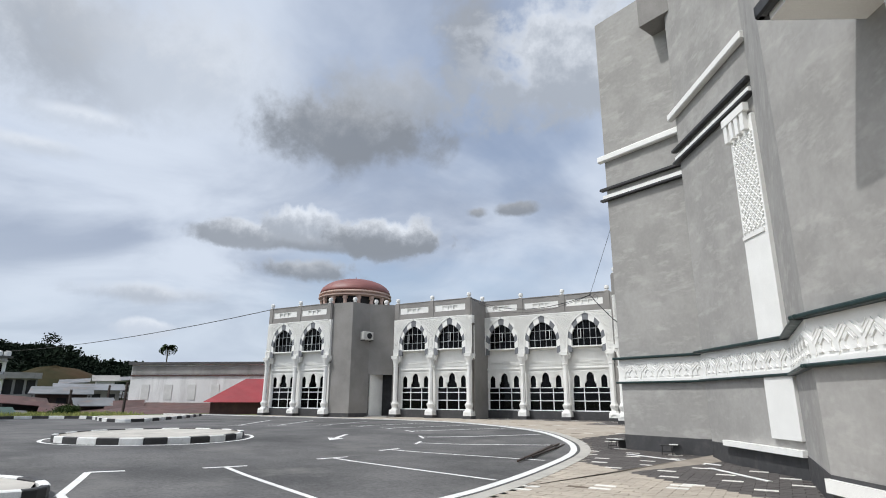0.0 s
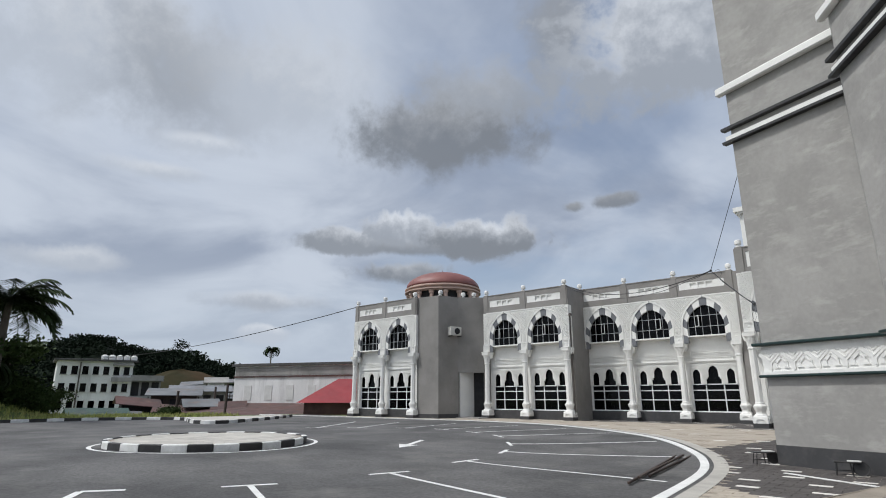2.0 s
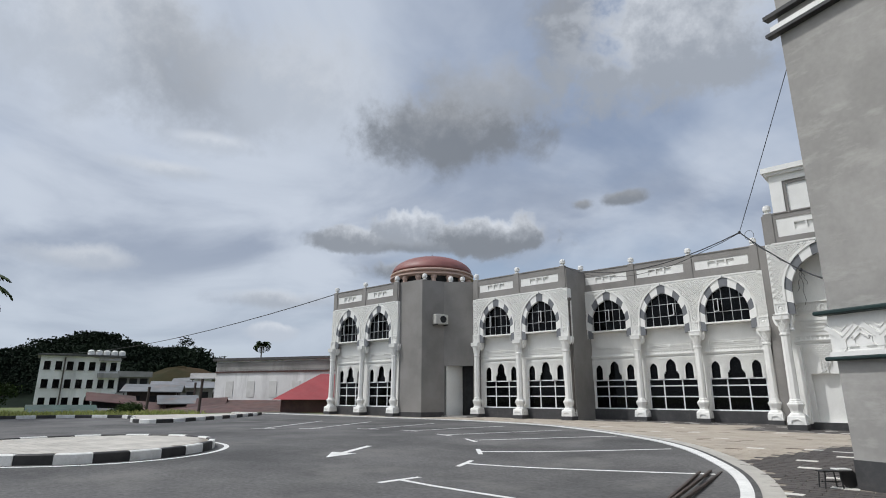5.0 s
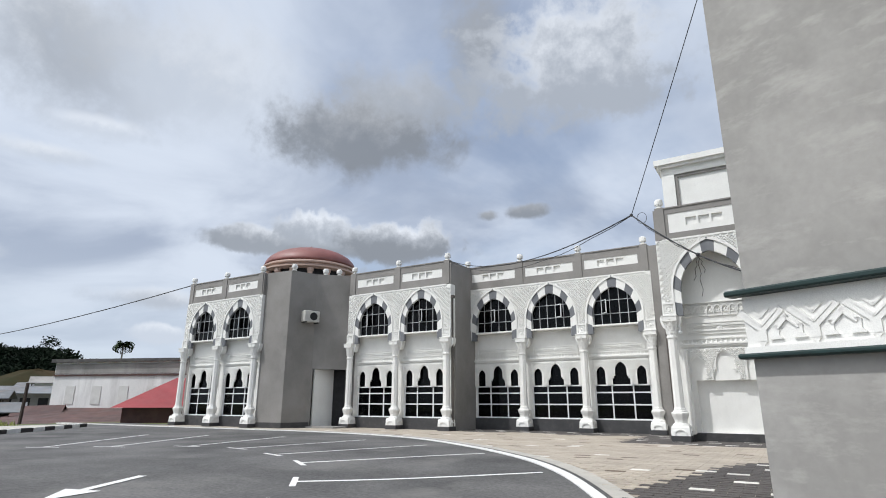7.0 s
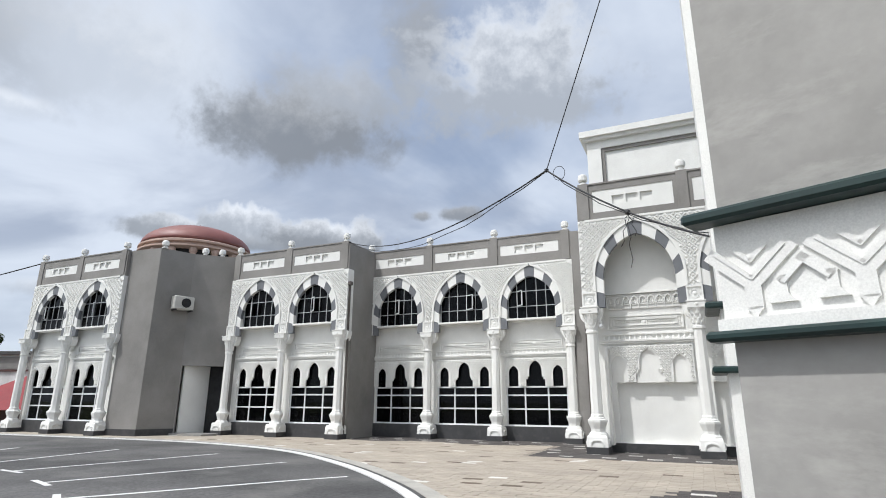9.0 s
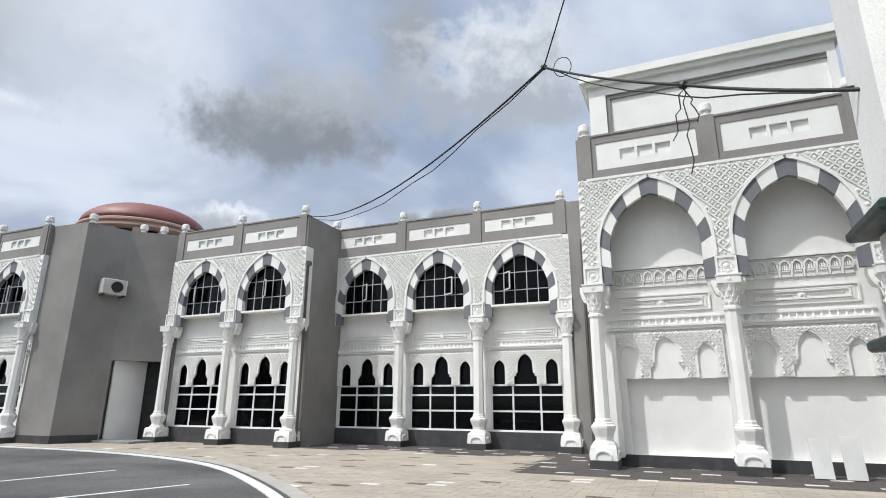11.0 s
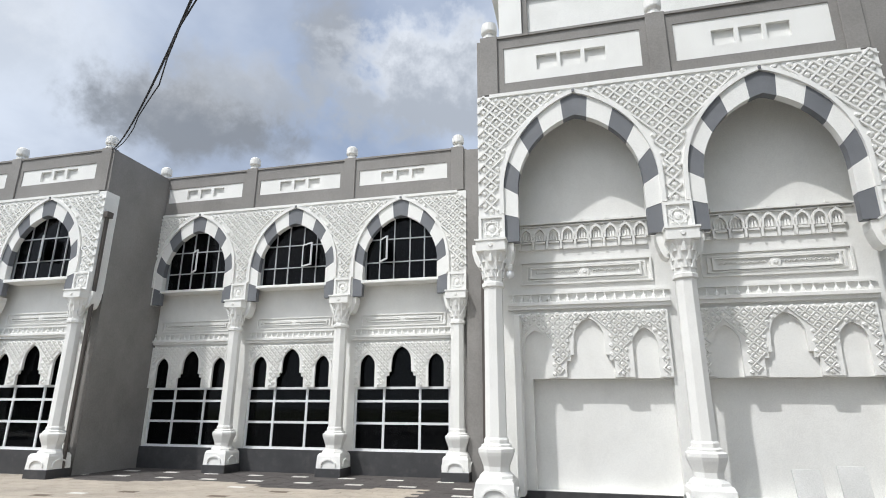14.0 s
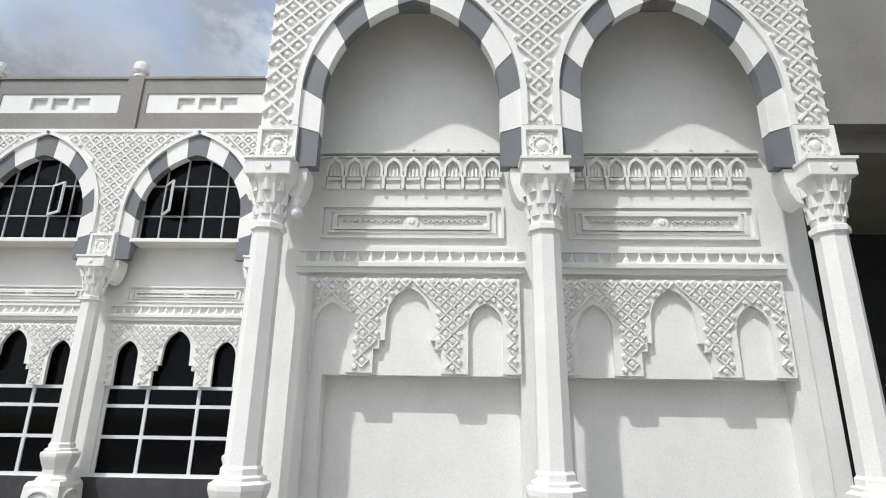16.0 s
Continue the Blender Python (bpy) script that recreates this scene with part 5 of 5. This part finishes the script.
palm(-45.6, 7.6, 0.2, 3.6, 3.3, 30, 1.3, "low bushy palm at the lawn's edge", 15)
palm(-46.5, 4.4, 0.2, 4.4, 3.4, 30, 1.4, "dark bushy palm behind the lawn", 16)
b = bmesh.new()
prev = None
for j in range(7):
    k = j / 6
    row = [b.verts.new((-47.5 + (6.2 * (1 - k) + 0.5) * math.cos(a), 6.0 + (9.5 * (1 - k) + 0.5) * math.sin(a), -0.15 + 1.5 * smooth01(k) + 0.15 * noise.noise((a, k * 3, 0)))) for a in [2 * math.pi * i / 30 for i in range(30)]]
    if prev:
        for i in range(30):
            b.faces.new((prev[i], prev[(i + 1) % 30], row[(i + 1) % 30], row[i]))
    prev = row
b.faces.new(prev)
tagged(part("bank", b, M["grass"], smooth=True), "low grassy bank beyond the kerb", "bank", kind="structure")


def bank_z(x, y):
    r = math.hypot((x + 47.5) / 6.7, (y - 6.0) / 10.0)
    return max(gz(x, y) - 0.06, -0.15 + 1.5 * smooth01(1 - r))


# grass tufts on the lawn
rng = random.Random(4)
verts, faces = [], []
for k in range(14000):
    x, y = -41 - abs(rng.gauss(0, 5.5)), rng.uniform(-12, 24)
    z = bank_z(x, y) - 0.03
    hgt = rng.uniform(0.12, 0.45)
    a = rng.uniform(0, 3.14)
    dx, dy = 0.05 * math.cos(a), 0.05 * math.sin(a)
    i = len(verts)
    verts += [(x - dx, y - dy, z), (x + dx, y + dy, z), (x + rng.uniform(-0.15, 0.15), y + rng.uniform(-0.15, 0.15), z + hgt)]
    faces.append((i, i + 1, i + 2))
me = bpy.data.meshes.new("grass")
me.from_pydata(verts, [], faces)
grass_mat = material("grass_blades", (0.28, 0.34, 0.08), (0.36, 0.35, 0.12), 0.8, 0.4, 20, 0, island=0.3)
me.materials.append(grass_mat)
tagged(new("grass", me), "rough green grass on the lawn", "grass", kind="stuff")

# long white building behind the annex
lb = thing("warehouse", (-61.5, 34.7, -3.6), "long stained white warehouse with a grey sheet roof", "building", rz=18)
part("wall", boxes((0, 28, 0, 10, 0, 8.45)), M["dirty_white"], lb)
b = bmesh.new()
prism(b, [(-0.3, 8.45), (28.3, 8.45), (28.3, 8.62), (-0.3, 8.75)], -0.3, 10.3)
part("roof", b, M["drain"], lb, "thin dark roof edge")
part("parapet_panel", boxes((0.1, 27.9, -0.05, -0.002, 7.4, 8.3)), M["concrete"], lb, "weathered grey upper band")
part("string_band", boxes((0, 28, -0.12, 0, 7.2, 7.35)), M["brown_roof"], lb)
for k in range(9):
    part("window", boxes((1.6 + k * 2.9, 2.6 + k * 2.9, -0.05, 0.02, 4.7, 6.3)), M["board"], lb, "closed pale grey shutter")
b = bmesh.new()
prism(b, [(-2, 3.3), (-2, 3.2), (26, 3.0), (26, 3.3)], -9, 0)
bmesh.ops.transform(b, matrix=Matrix.Shear("XZ", 4, (0, 0)), verts=b.verts[:])
for v in b.verts:
    if v.co.y > -1:
        v.co.z += 1.1
part("lean_to_roof", b, M["brown_roof"], lb, "rusty brown lean-to roof")

# red roofed shed beside the annex
rs = thing("shed", (-42.0, 29.6, 0), "shed with a bright red hipped sheet roof", "building", rz=46)
part("wall", boxes((0.6, 11.4, 0.6, 7.4, -0.5, 1.0)), M["brown_roof"], rs)
b = bmesh.new()
lo = [b.verts.new(v) for v in ((0, 0, 0.95), (12, 0, 0.95), (12, 8, 0.95), (0, 8, 0.95))]
hi = [b.verts.new(v) for v in ((3.2, 4, 3.1), (12, 4, 3.1))]
for f in ((lo[0], lo[1], hi[1], hi[0]), (lo[2], lo[3], hi[0], hi[1]), (lo[3], lo[0], hi[0]), (lo[1], lo[2], hi[1]), (lo[3], lo[2], lo[1], lo[0])):
    b.faces.new(f)
part("roof", b, M["red_roof"], rs)

# three-storey flats
fl = thing("apartment_building", (-104.1, 28.5, -5.5), "weathered three-storey concrete block of flats", "building", rz=76)
b = bmesh.new()
cols, rows = [0.5 + 1.46 * k for k in range(7)], [4.9, 7.6, 10.3]
plate(b, rect(0, 10.6, 0, 12.6), [rect(x, x + 0.85, z + 0.2, z + 1.5) for x in cols for z in rows], 0.0, 0.3)
box(b, 0, 10.6, 1.4, 9, 0, 12.6)
box(b, 0, 0.3, 0.3, 1.4, 0, 12.6)
part("wall", b, M["dirty_white"], fl)
for x in cols:
    for z in rows:
        w = part("window", boxes((x, x + 0.85, 0.2, 0.24, z + 0.2, z + 1.5)), M["glass"], fl, "dark window")
        part("sill", boxes((x - 0.1, x + 0.95, -0.15, 0.2, z + 0.1, z + 0.2)), M["concrete"], w)
b = bmesh.new()
box(b, 10.6, 15.2, 0.8, 9, 0, 10.5)
for z in (2.6, 6.2, 9.6):
    box(b, 10.4, 15.4, -0.6, 9, z, z + 0.9)
part("annex", b, M["concrete"], fl, "darker stained side block with balconies")
# solid near-black panels carry the shade of the balcony recesses as colour
for k in range(3):
    for z in (3.6, 7.2):
        part("opening", boxes((10.8 + k * 1.5, 11.9 + k * 1.5, 0.7, 0.78, z, z + 2.2)), M["dark"], fl, "near-black panel standing for a shaded balcony opening")
part("roof", boxes((-0.5, 11.2, -0.7, 9.4, 12.6, 12.9)), M["drain"], fl, "dark stained roof slab")
part("downpipe", boxes((3.0, 3.2, -0.25, -0.02, 0, 12.4)), M["brown_pipe"], fl, "dark downpipe")
part("balcony", boxes((7.6, 10.6, -0.9, -0.01, 9.4, 10.1)), M["concrete"], fl, "stained top balcony")
part("canopy", boxes((7.6, 10.6, -0.9, -0.01, 12.0, 12.25)), M["concrete"], fl, "stained balcony canopy")
for k in range(5):
    b = bmesh.new()
    lathe(b, [(0.5, 12.9), (0.5, 13.7), (0.2, 13.9)], 10, (6.5 + 1.1 * k, 3))
    part("water_tank", b, M["kerb_white"], fl, "white roof tank")

# low houses and shacks
rng = random.Random(11)
M["green_roof"] = material("green_roof_sheet", (0.03, 0.07, 0.055), (0.02, 0.04, 0.035), 0.6, 0.6, 20, 0.2, (0.12, 0.08, 0.05), 0.4)
M["pale_roof"] = material("pale_roof_sheet", (0.21, 0.22, 0.235), (0.13, 0.135, 0.145), 0.5, 0.5, 20, 0.2, (0.20, 0.13, 0.09), 0.5)
for x, y, w, dpt, hh, rz, mat, wmat, lab in (
    (-58.5, 17.6, 4.6, 5, 4.2, 78, "green_roof", "dark", "dark shack with a green sheet roof"), (-53.5, 15.9, 3.2, 3, 2.9, 82, "brown_roof", "concrete", "low shack with a rusty roof"),
    (-55.0, 18.6, 2.4, 3, 2.5, 70, "pale_roof", "concrete", "low shed with a pale sheet roof"), (-67.7, 27.8, 5.4, 6, 6.2, 62, "tin_roof", "wood", "house with a grey sheet roof"),
    (-74.1, 33.2, 7.2, 6, 6.7, 66, "pale_roof", "concrete", "long low house with a pale sheet roof"), (-79.5, 40.5, 2.8, 4, 8.0, 64, "concrete", "dirty_white", "narrow white house with a flat roof"),
    (-60.3, 25.6, 3.0, 4, 4.5, 60, "brown_roof", "dark", "shack with a rusty roof and an open front"), (-59.6, 28.4, 3.2, 4, 5.0, 70, "tin_roof", "wood", "timber shack with a grey sheet roof"),
    (-58.0, 30.6, 3.0, 4, 4.7, 58, "brown_roof", "dark", "shack with a rusty roof"), (-56.2, 26.6, 2.6, 3, 3.2, 64, "red_roof", "wood", "small shack with a faded red roof"),
    (-64.2, 23.6, 3.8, 4, 5.3, 74, "brown_roof", "dark", "dark shack with a rusty roof"), (-61.5, 21.8, 3.0, 4, 3.9, 80, "tin_roof", "concrete", "shack with a grey sheet roof"),
    (-98, 48, 14, 8, 6.4, 60, "tin_roof", "concrete", "house with a grey sheet roof"), (-112, 52, 16, 9, 8.2, 62, "tin_roof", "dirty_white", "two-storey house with a sheet roof"),
    (-90, 39, 9, 7, 6.3, 66, "pale_roof", "dirty_white", "house with a pale sheet roof")):
    hs = thing("house", (x, y, -3.8), lab, "house", "low houses beyond the lawn", rz=rz)
    # walls in the dark material paint the shade of open shack fronts
    part("wall", boxes((0.3, w - 0.3, 0.4, dpt - 0.3, 0, hh - 0.75)), M[wmat], hs)
    b = bmesh.new()
    tilt = rng.uniform(-0.12, 0.12)
    z0 = hh - 0.8
    for s0, s1, y0, y1 in ((z0, hh, -0.5, dpt * 0.45), (hh, z0, dpt * 0.45, dpt + 0.3)):
        v = [b.verts.new((xx, yy, zz + tilt * xx + dz)) for dz in (0, 0.07) for xx, yy, zz in ((-0.3, y0, s0), (w + 0.3, y0, s0), (w + 0.3, y1, s1), (-0.3, y1, s1))]
        for f in ((3, 2, 1, 0), (4, 5, 6, 7), (0, 1, 5, 4), (1, 2, 6, 5), (2, 3, 7, 6), (3, 0, 4, 7)):
            b.faces.new([v[q] for q in f])
    part("roof", b, M[mat], hs)
    for xx in (0.05, w - 0.15):
        part("post", boxes((xx, xx + 0.1, -0.35, -0.25, 0, z0 - 0.1)), M["wood"], hs)
    for q in range(max(1, int(w / 1.7))):
        # a solid near-black panel takes the place of each shaded opening
        part("window", boxes((0.7 + q * 1.6, 1.6 + q * 1.6, 0.34, 0.4, hh - 2.1, hh - 1.2)), M["dark"], hs, "near-black panel standing for a shaded window opening")
for x, y, hh in ((-55.6, 25.6, 5.9), (-51.9, 28.6, 6.6), (-62.5, 33.0, 6.5)):
    ob = new("post", mesh("post", boxes((-0.09, 0.09, -0.09, 0.09, -4.0, hh - 4.0), bevel=0.02), M["wood"]))
    ob.matrix_basis = pose(x, y, 0.1, 0, 1.5, 20)
    tagged(ob, "dark timber post between the shacks", "post", "posts between the shacks")

rng = random.Random(31)
for k in range(14):
    x, y = -53.5 + rng.uniform(-3.5, 4.0), 25.5 + rng.uniform(-3.5, 4.5)
    w, d = rng.uniform(0.8, 1.1), rng.uniform(2.0, 3.4)
    b = bmesh.new()
    n = 9
    for i in range(n):
        x0, x1 = w * i / n - w / 2, w * (i + 1) / n - w / 2
        box(b, x0, x1, -d / 2, d / 2, 0.03 * (i % 2), 0.03 * (i % 2) + 0.02)
    tone = rng.choice(("brown_roof", "tin_roof", "board", "brown_roof", "wood"))
    ob = new("roof_sheet", mesh("roof_sheet", b, M[tone]))
    ob.matrix_basis = pose(x, y, gz(x, y) + 0.35, rng.uniform(-14, 14), rng.uniform(-12, 12), rng.uniform(0, 180))
    tagged(ob, {"board": "pale loose roofing sheet on the scrap heap", "tin_roof": "grey loose roofing sheet on the scrap heap"}.get(tone, "rusty brown loose sheet on the scrap heap"), "roof sheet", "loose sheets before the shacks")

# hills with forest
RIDGE = ((100, 2.2), (140, 2.3), (148, 2.5), (151.5, 2.75), (153.4, 3.05), (155.5, 3.9), (157, 3.8), (160, 4.1), (162.5, 4.9), (164.3, 4.55), (165.7, 4.1), (167.6, 3.35), (172, 2.6), (195, 2.2))


def ridge(deg):
    """Rise of the skyline in degrees, by bearing."""
    for (a0, e0), (a1, e1) in zip(RIDGE, RIDGE[1:]):
        if a0 <= deg <= a1:
            return e0 + (e1 - e0) * smooth01((deg - a0) / (a1 - a0))
    return 2.2


b = bmesh.new()
N = 110
rows_h = []
for j in range(9):
    k = j / 8
    r = 280.0 + 120 * k
    row = []
    for i in range(N + 1):
        deg = 106 + 88 * i / N
        a = radians(deg)
        z = -5 + (400 * math.tan(radians(ridge(deg))) + 5.5) * smooth01(k * 0.9 + 0.1) * (1 + 0.06 * noise.noise((a * 14, k * 3, 0)) * (1 - k))
        row.append(b.verts.new((r * math.cos(a), 1.4 + r * math.sin(a), z)))
    rows_h.append(row)
for r0, r1 in zip(rows_h, rows_h[1:]):
    for i in range(N):
        b.faces.new((r0[i], r0[i + 1], r1[i + 1], r1[i]))
crest = [v.co.copy() for j, row in enumerate(rows_h) for v in row if j >= 2]
part_h = part("hill", b, M["forest"], smooth=True)
tagged(part_h, "dark wooded ridge beyond the houses", "hill", kind="structure")
rng = random.Random(6)
verts, faces = [], []
for c in crest:
    top = c.length > 395
    for k in range(14 if top else 9):
        p = c + Vector((rng.uniform(-8, 8), rng.uniform(-8, 8), -1.0 if top else 0.0))
        s = rng.choice((1.6, 2.2, 2.6, 3.4)) * rng.uniform(0.8, 1.2)
        for q in range(34):
            o = p + Vector((rng.gauss(0, 0.5), rng.gauss(0, 0.5), rng.uniform(-0.3, 1.0))) * s
            u = Vector((rng.gauss(0, 1), rng.gauss(0, 1), rng.gauss(0, 1))).normalized() * s * 0.22
            v = u.orthogonal().normalized() * s * 0.17
            i = len(verts)
            verts += [o - u, o + v, o + u, o - v]
            faces.append((i, i + 1, i + 2, i + 3))
# one tall tree standing out on the skyline
for dx, dy, dz, s in ((0, 0, 8, 3.2), (1.5, -3, 6, 2.4), (-1, 4, 6.5, 2.2), (0, 6, 3, 2.0), (0, -6, 3, 2.2), (0, 0, 3, 2.4)):
    for q in range(70):
        o = Vector((-363.5 + dx, 165.8 + dy, 27.0 + dz)) + Vector((rng.gauss(0, 0.5), rng.gauss(0, 0.5), rng.gauss(0, 0.4))) * s
        u = Vector((rng.gauss(0, 1), rng.gauss(0, 1), rng.gauss(0, 1))).normalized() * s * 0.2
        v = u.orthogonal().normalized() * s * 0.16
        i = len(verts)
        verts += [o - u, o + v, o + u, o - v]
        faces.append((i, i + 1, i + 2, i + 3))
me = bpy.data.meshes.new("forest")
me.from_pydata(verts, [], faces)
me.materials.append(M["forest"])
tagged(new("forest", me), "dark green forest on the distant ridge", "forest", kind="stuff")
# cleared mound in front of the forest
b = bmesh.new()
prev = None
for j in range(9):
    k = j / 8
    row = [b.verts.new((-199 + (34 * (1 - k) + 0.5) * math.cos(a), 93 + (42 * (1 - k) + 0.5) * math.sin(a), -6 + 16.6 * smooth01(k) * (1 + 0.05 * noise.noise((3 * math.cos(a), 3 * math.sin(a), k * 4))))) for a in [2 * math.pi * i / 36 for i in range(36)]]
    if prev:
        for i in range(36):
            b.faces.new((prev[i], prev[(i + 1) % 36], row[(i + 1) % 36], row[i]))
    prev = row
b.faces.new(prev)
tagged(part("mound", b, M["hill"], smooth=True), "cleared brown and green mound before the forest", "hill", kind="structure")

# ---- block paving, laid last ----
BLOCKX, BLOCKY = 0.40, 0.20
EP = EDGE_POLY


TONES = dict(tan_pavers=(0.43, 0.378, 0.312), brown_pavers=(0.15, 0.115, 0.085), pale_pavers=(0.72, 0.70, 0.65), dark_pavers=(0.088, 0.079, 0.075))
PAVER, SINGLE = {}, {}
for key, tone in TONES.items():
    darker = tuple(v * 0.82 for v in tone)
    PAVER[key] = material(key, tone, darker, 0.88, 0.9, 90, 0.2, tuple(v * 0.62 for v in tone), 0.35, island=0.06)
    SINGLE[key] = material(key + "_near", tone, darker, 0.88, 0.9, 90, 0.2, tuple(v * 0.62 for v in tone), 0.35, obrand=0.06)


def paved(x, y):
    return inside(EP2, x, y)


EP2 = offset_line(EDGE, 0.42) + [(14, -14), (14, 34.9), (-44, 34.9)]


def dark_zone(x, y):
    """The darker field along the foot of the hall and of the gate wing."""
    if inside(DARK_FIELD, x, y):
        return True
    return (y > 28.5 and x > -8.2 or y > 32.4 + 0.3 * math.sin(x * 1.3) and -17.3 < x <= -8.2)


def solid_at(x, y):
    if inside(PLAN + BACK + [(14, 20.75), (14, -4.5)], x, y):
        return True
    if y > 34.8 and x > -17.3 and x < -6.6 or y > 31.0 and x >= -6.6:
        return True
    return y > 32.6 and x <= -17.3 or y > 29.7 and x < -25.6


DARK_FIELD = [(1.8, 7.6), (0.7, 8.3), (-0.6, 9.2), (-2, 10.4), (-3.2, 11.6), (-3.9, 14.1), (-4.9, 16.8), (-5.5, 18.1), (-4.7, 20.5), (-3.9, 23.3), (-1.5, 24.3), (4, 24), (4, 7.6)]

singles = {False: [], True: []}
bulk = {(a, k): ([], []) for a, k in ((False, 0), (False, 2), (False, 3), (True, 0), (True, 1))}
rng = random.Random(2)
for j in range(int(49 / BLOCKY)):
    y = -14 + j * BLOCKY
    for i in range(int(48 / BLOCKX)):
        x = -34.5 + i * BLOCKX + (BLOCKX / 2 if j % 2 else 0)
        if not paved(x, y) or solid_at(x, y):
            continue
        z = gz(x, y) + 0.022 + rng.uniform(-0.002, 0.002)
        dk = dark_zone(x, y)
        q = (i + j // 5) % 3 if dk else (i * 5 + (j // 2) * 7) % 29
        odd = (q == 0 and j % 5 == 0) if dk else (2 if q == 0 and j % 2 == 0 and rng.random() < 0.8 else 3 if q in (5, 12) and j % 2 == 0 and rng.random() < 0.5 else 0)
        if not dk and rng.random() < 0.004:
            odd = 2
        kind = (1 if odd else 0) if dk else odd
        near_walk = (-6.6 < x < -2.6 and 15 < y < 27.5) and len(singles[dk]) < 290
        if near_walk:
            singles[dk].append((x, y, z, kind))
            continue
        vs, fs = bulk[dk, kind]
        k = len(vs)
        hx, hy = BLOCKX / 2 - 0.003, BLOCKY / 2 - 0.003
        for sx, sy in ((-1, -1), (1, -1), (1, 1), (-1, 1)):
            vs.append((x + sx * hx, y + sy * hy, z - 0.03))
        for sx, sy in ((-1, -1), (1, -1), (1, 1), (-1, 1)):
            vs.append((x + sx * (hx - 0.004), y + sy * (hy - 0.004), z))
        fs.append((k + 4, k + 5, k + 6, k + 7))
        for q in range(4):
            fs.append((k + q, k + (q + 1) % 4, k + 4 + (q + 1) % 4, k + 4 + q))
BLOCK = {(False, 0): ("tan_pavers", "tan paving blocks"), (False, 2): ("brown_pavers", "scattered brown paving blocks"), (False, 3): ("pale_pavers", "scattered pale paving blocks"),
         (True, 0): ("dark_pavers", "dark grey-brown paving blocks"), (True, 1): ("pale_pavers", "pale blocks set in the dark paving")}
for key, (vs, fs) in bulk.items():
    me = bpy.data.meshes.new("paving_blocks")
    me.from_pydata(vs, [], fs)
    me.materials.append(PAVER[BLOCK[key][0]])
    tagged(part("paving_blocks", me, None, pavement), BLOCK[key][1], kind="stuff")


def single_block(mat):
    b = bmesh.new()
    hx, hy = BLOCKX / 2 - 0.003, BLOCKY / 2 - 0.003
    a = [b.verts.new((sx * hx, sy * hy, -0.03)) for sx, sy in ((-1, -1), (1, -1), (1, 1), (-1, 1))]
    c = [b.verts.new((sx * (hx - 0.004), sy * (hy - 0.004), 0)) for sx, sy in ((-1, -1), (1, -1), (1, 1), (-1, 1))]
    b.faces.new(c)
    for q in range(4):
        b.faces.new((a[q], a[(q + 1) % 4], c[(q + 1) % 4], c[q]))
    return mesh("paving_block", b, mat)


single_kind = {key: single_block(SINGLE[name]) for key, (name, _) in BLOCK.items()}
for dk, rows in singles.items():
    for x, y, z, k in rows:
        part("paving_block", single_kind[dk, k], None, pavement, at=(x, y, z))
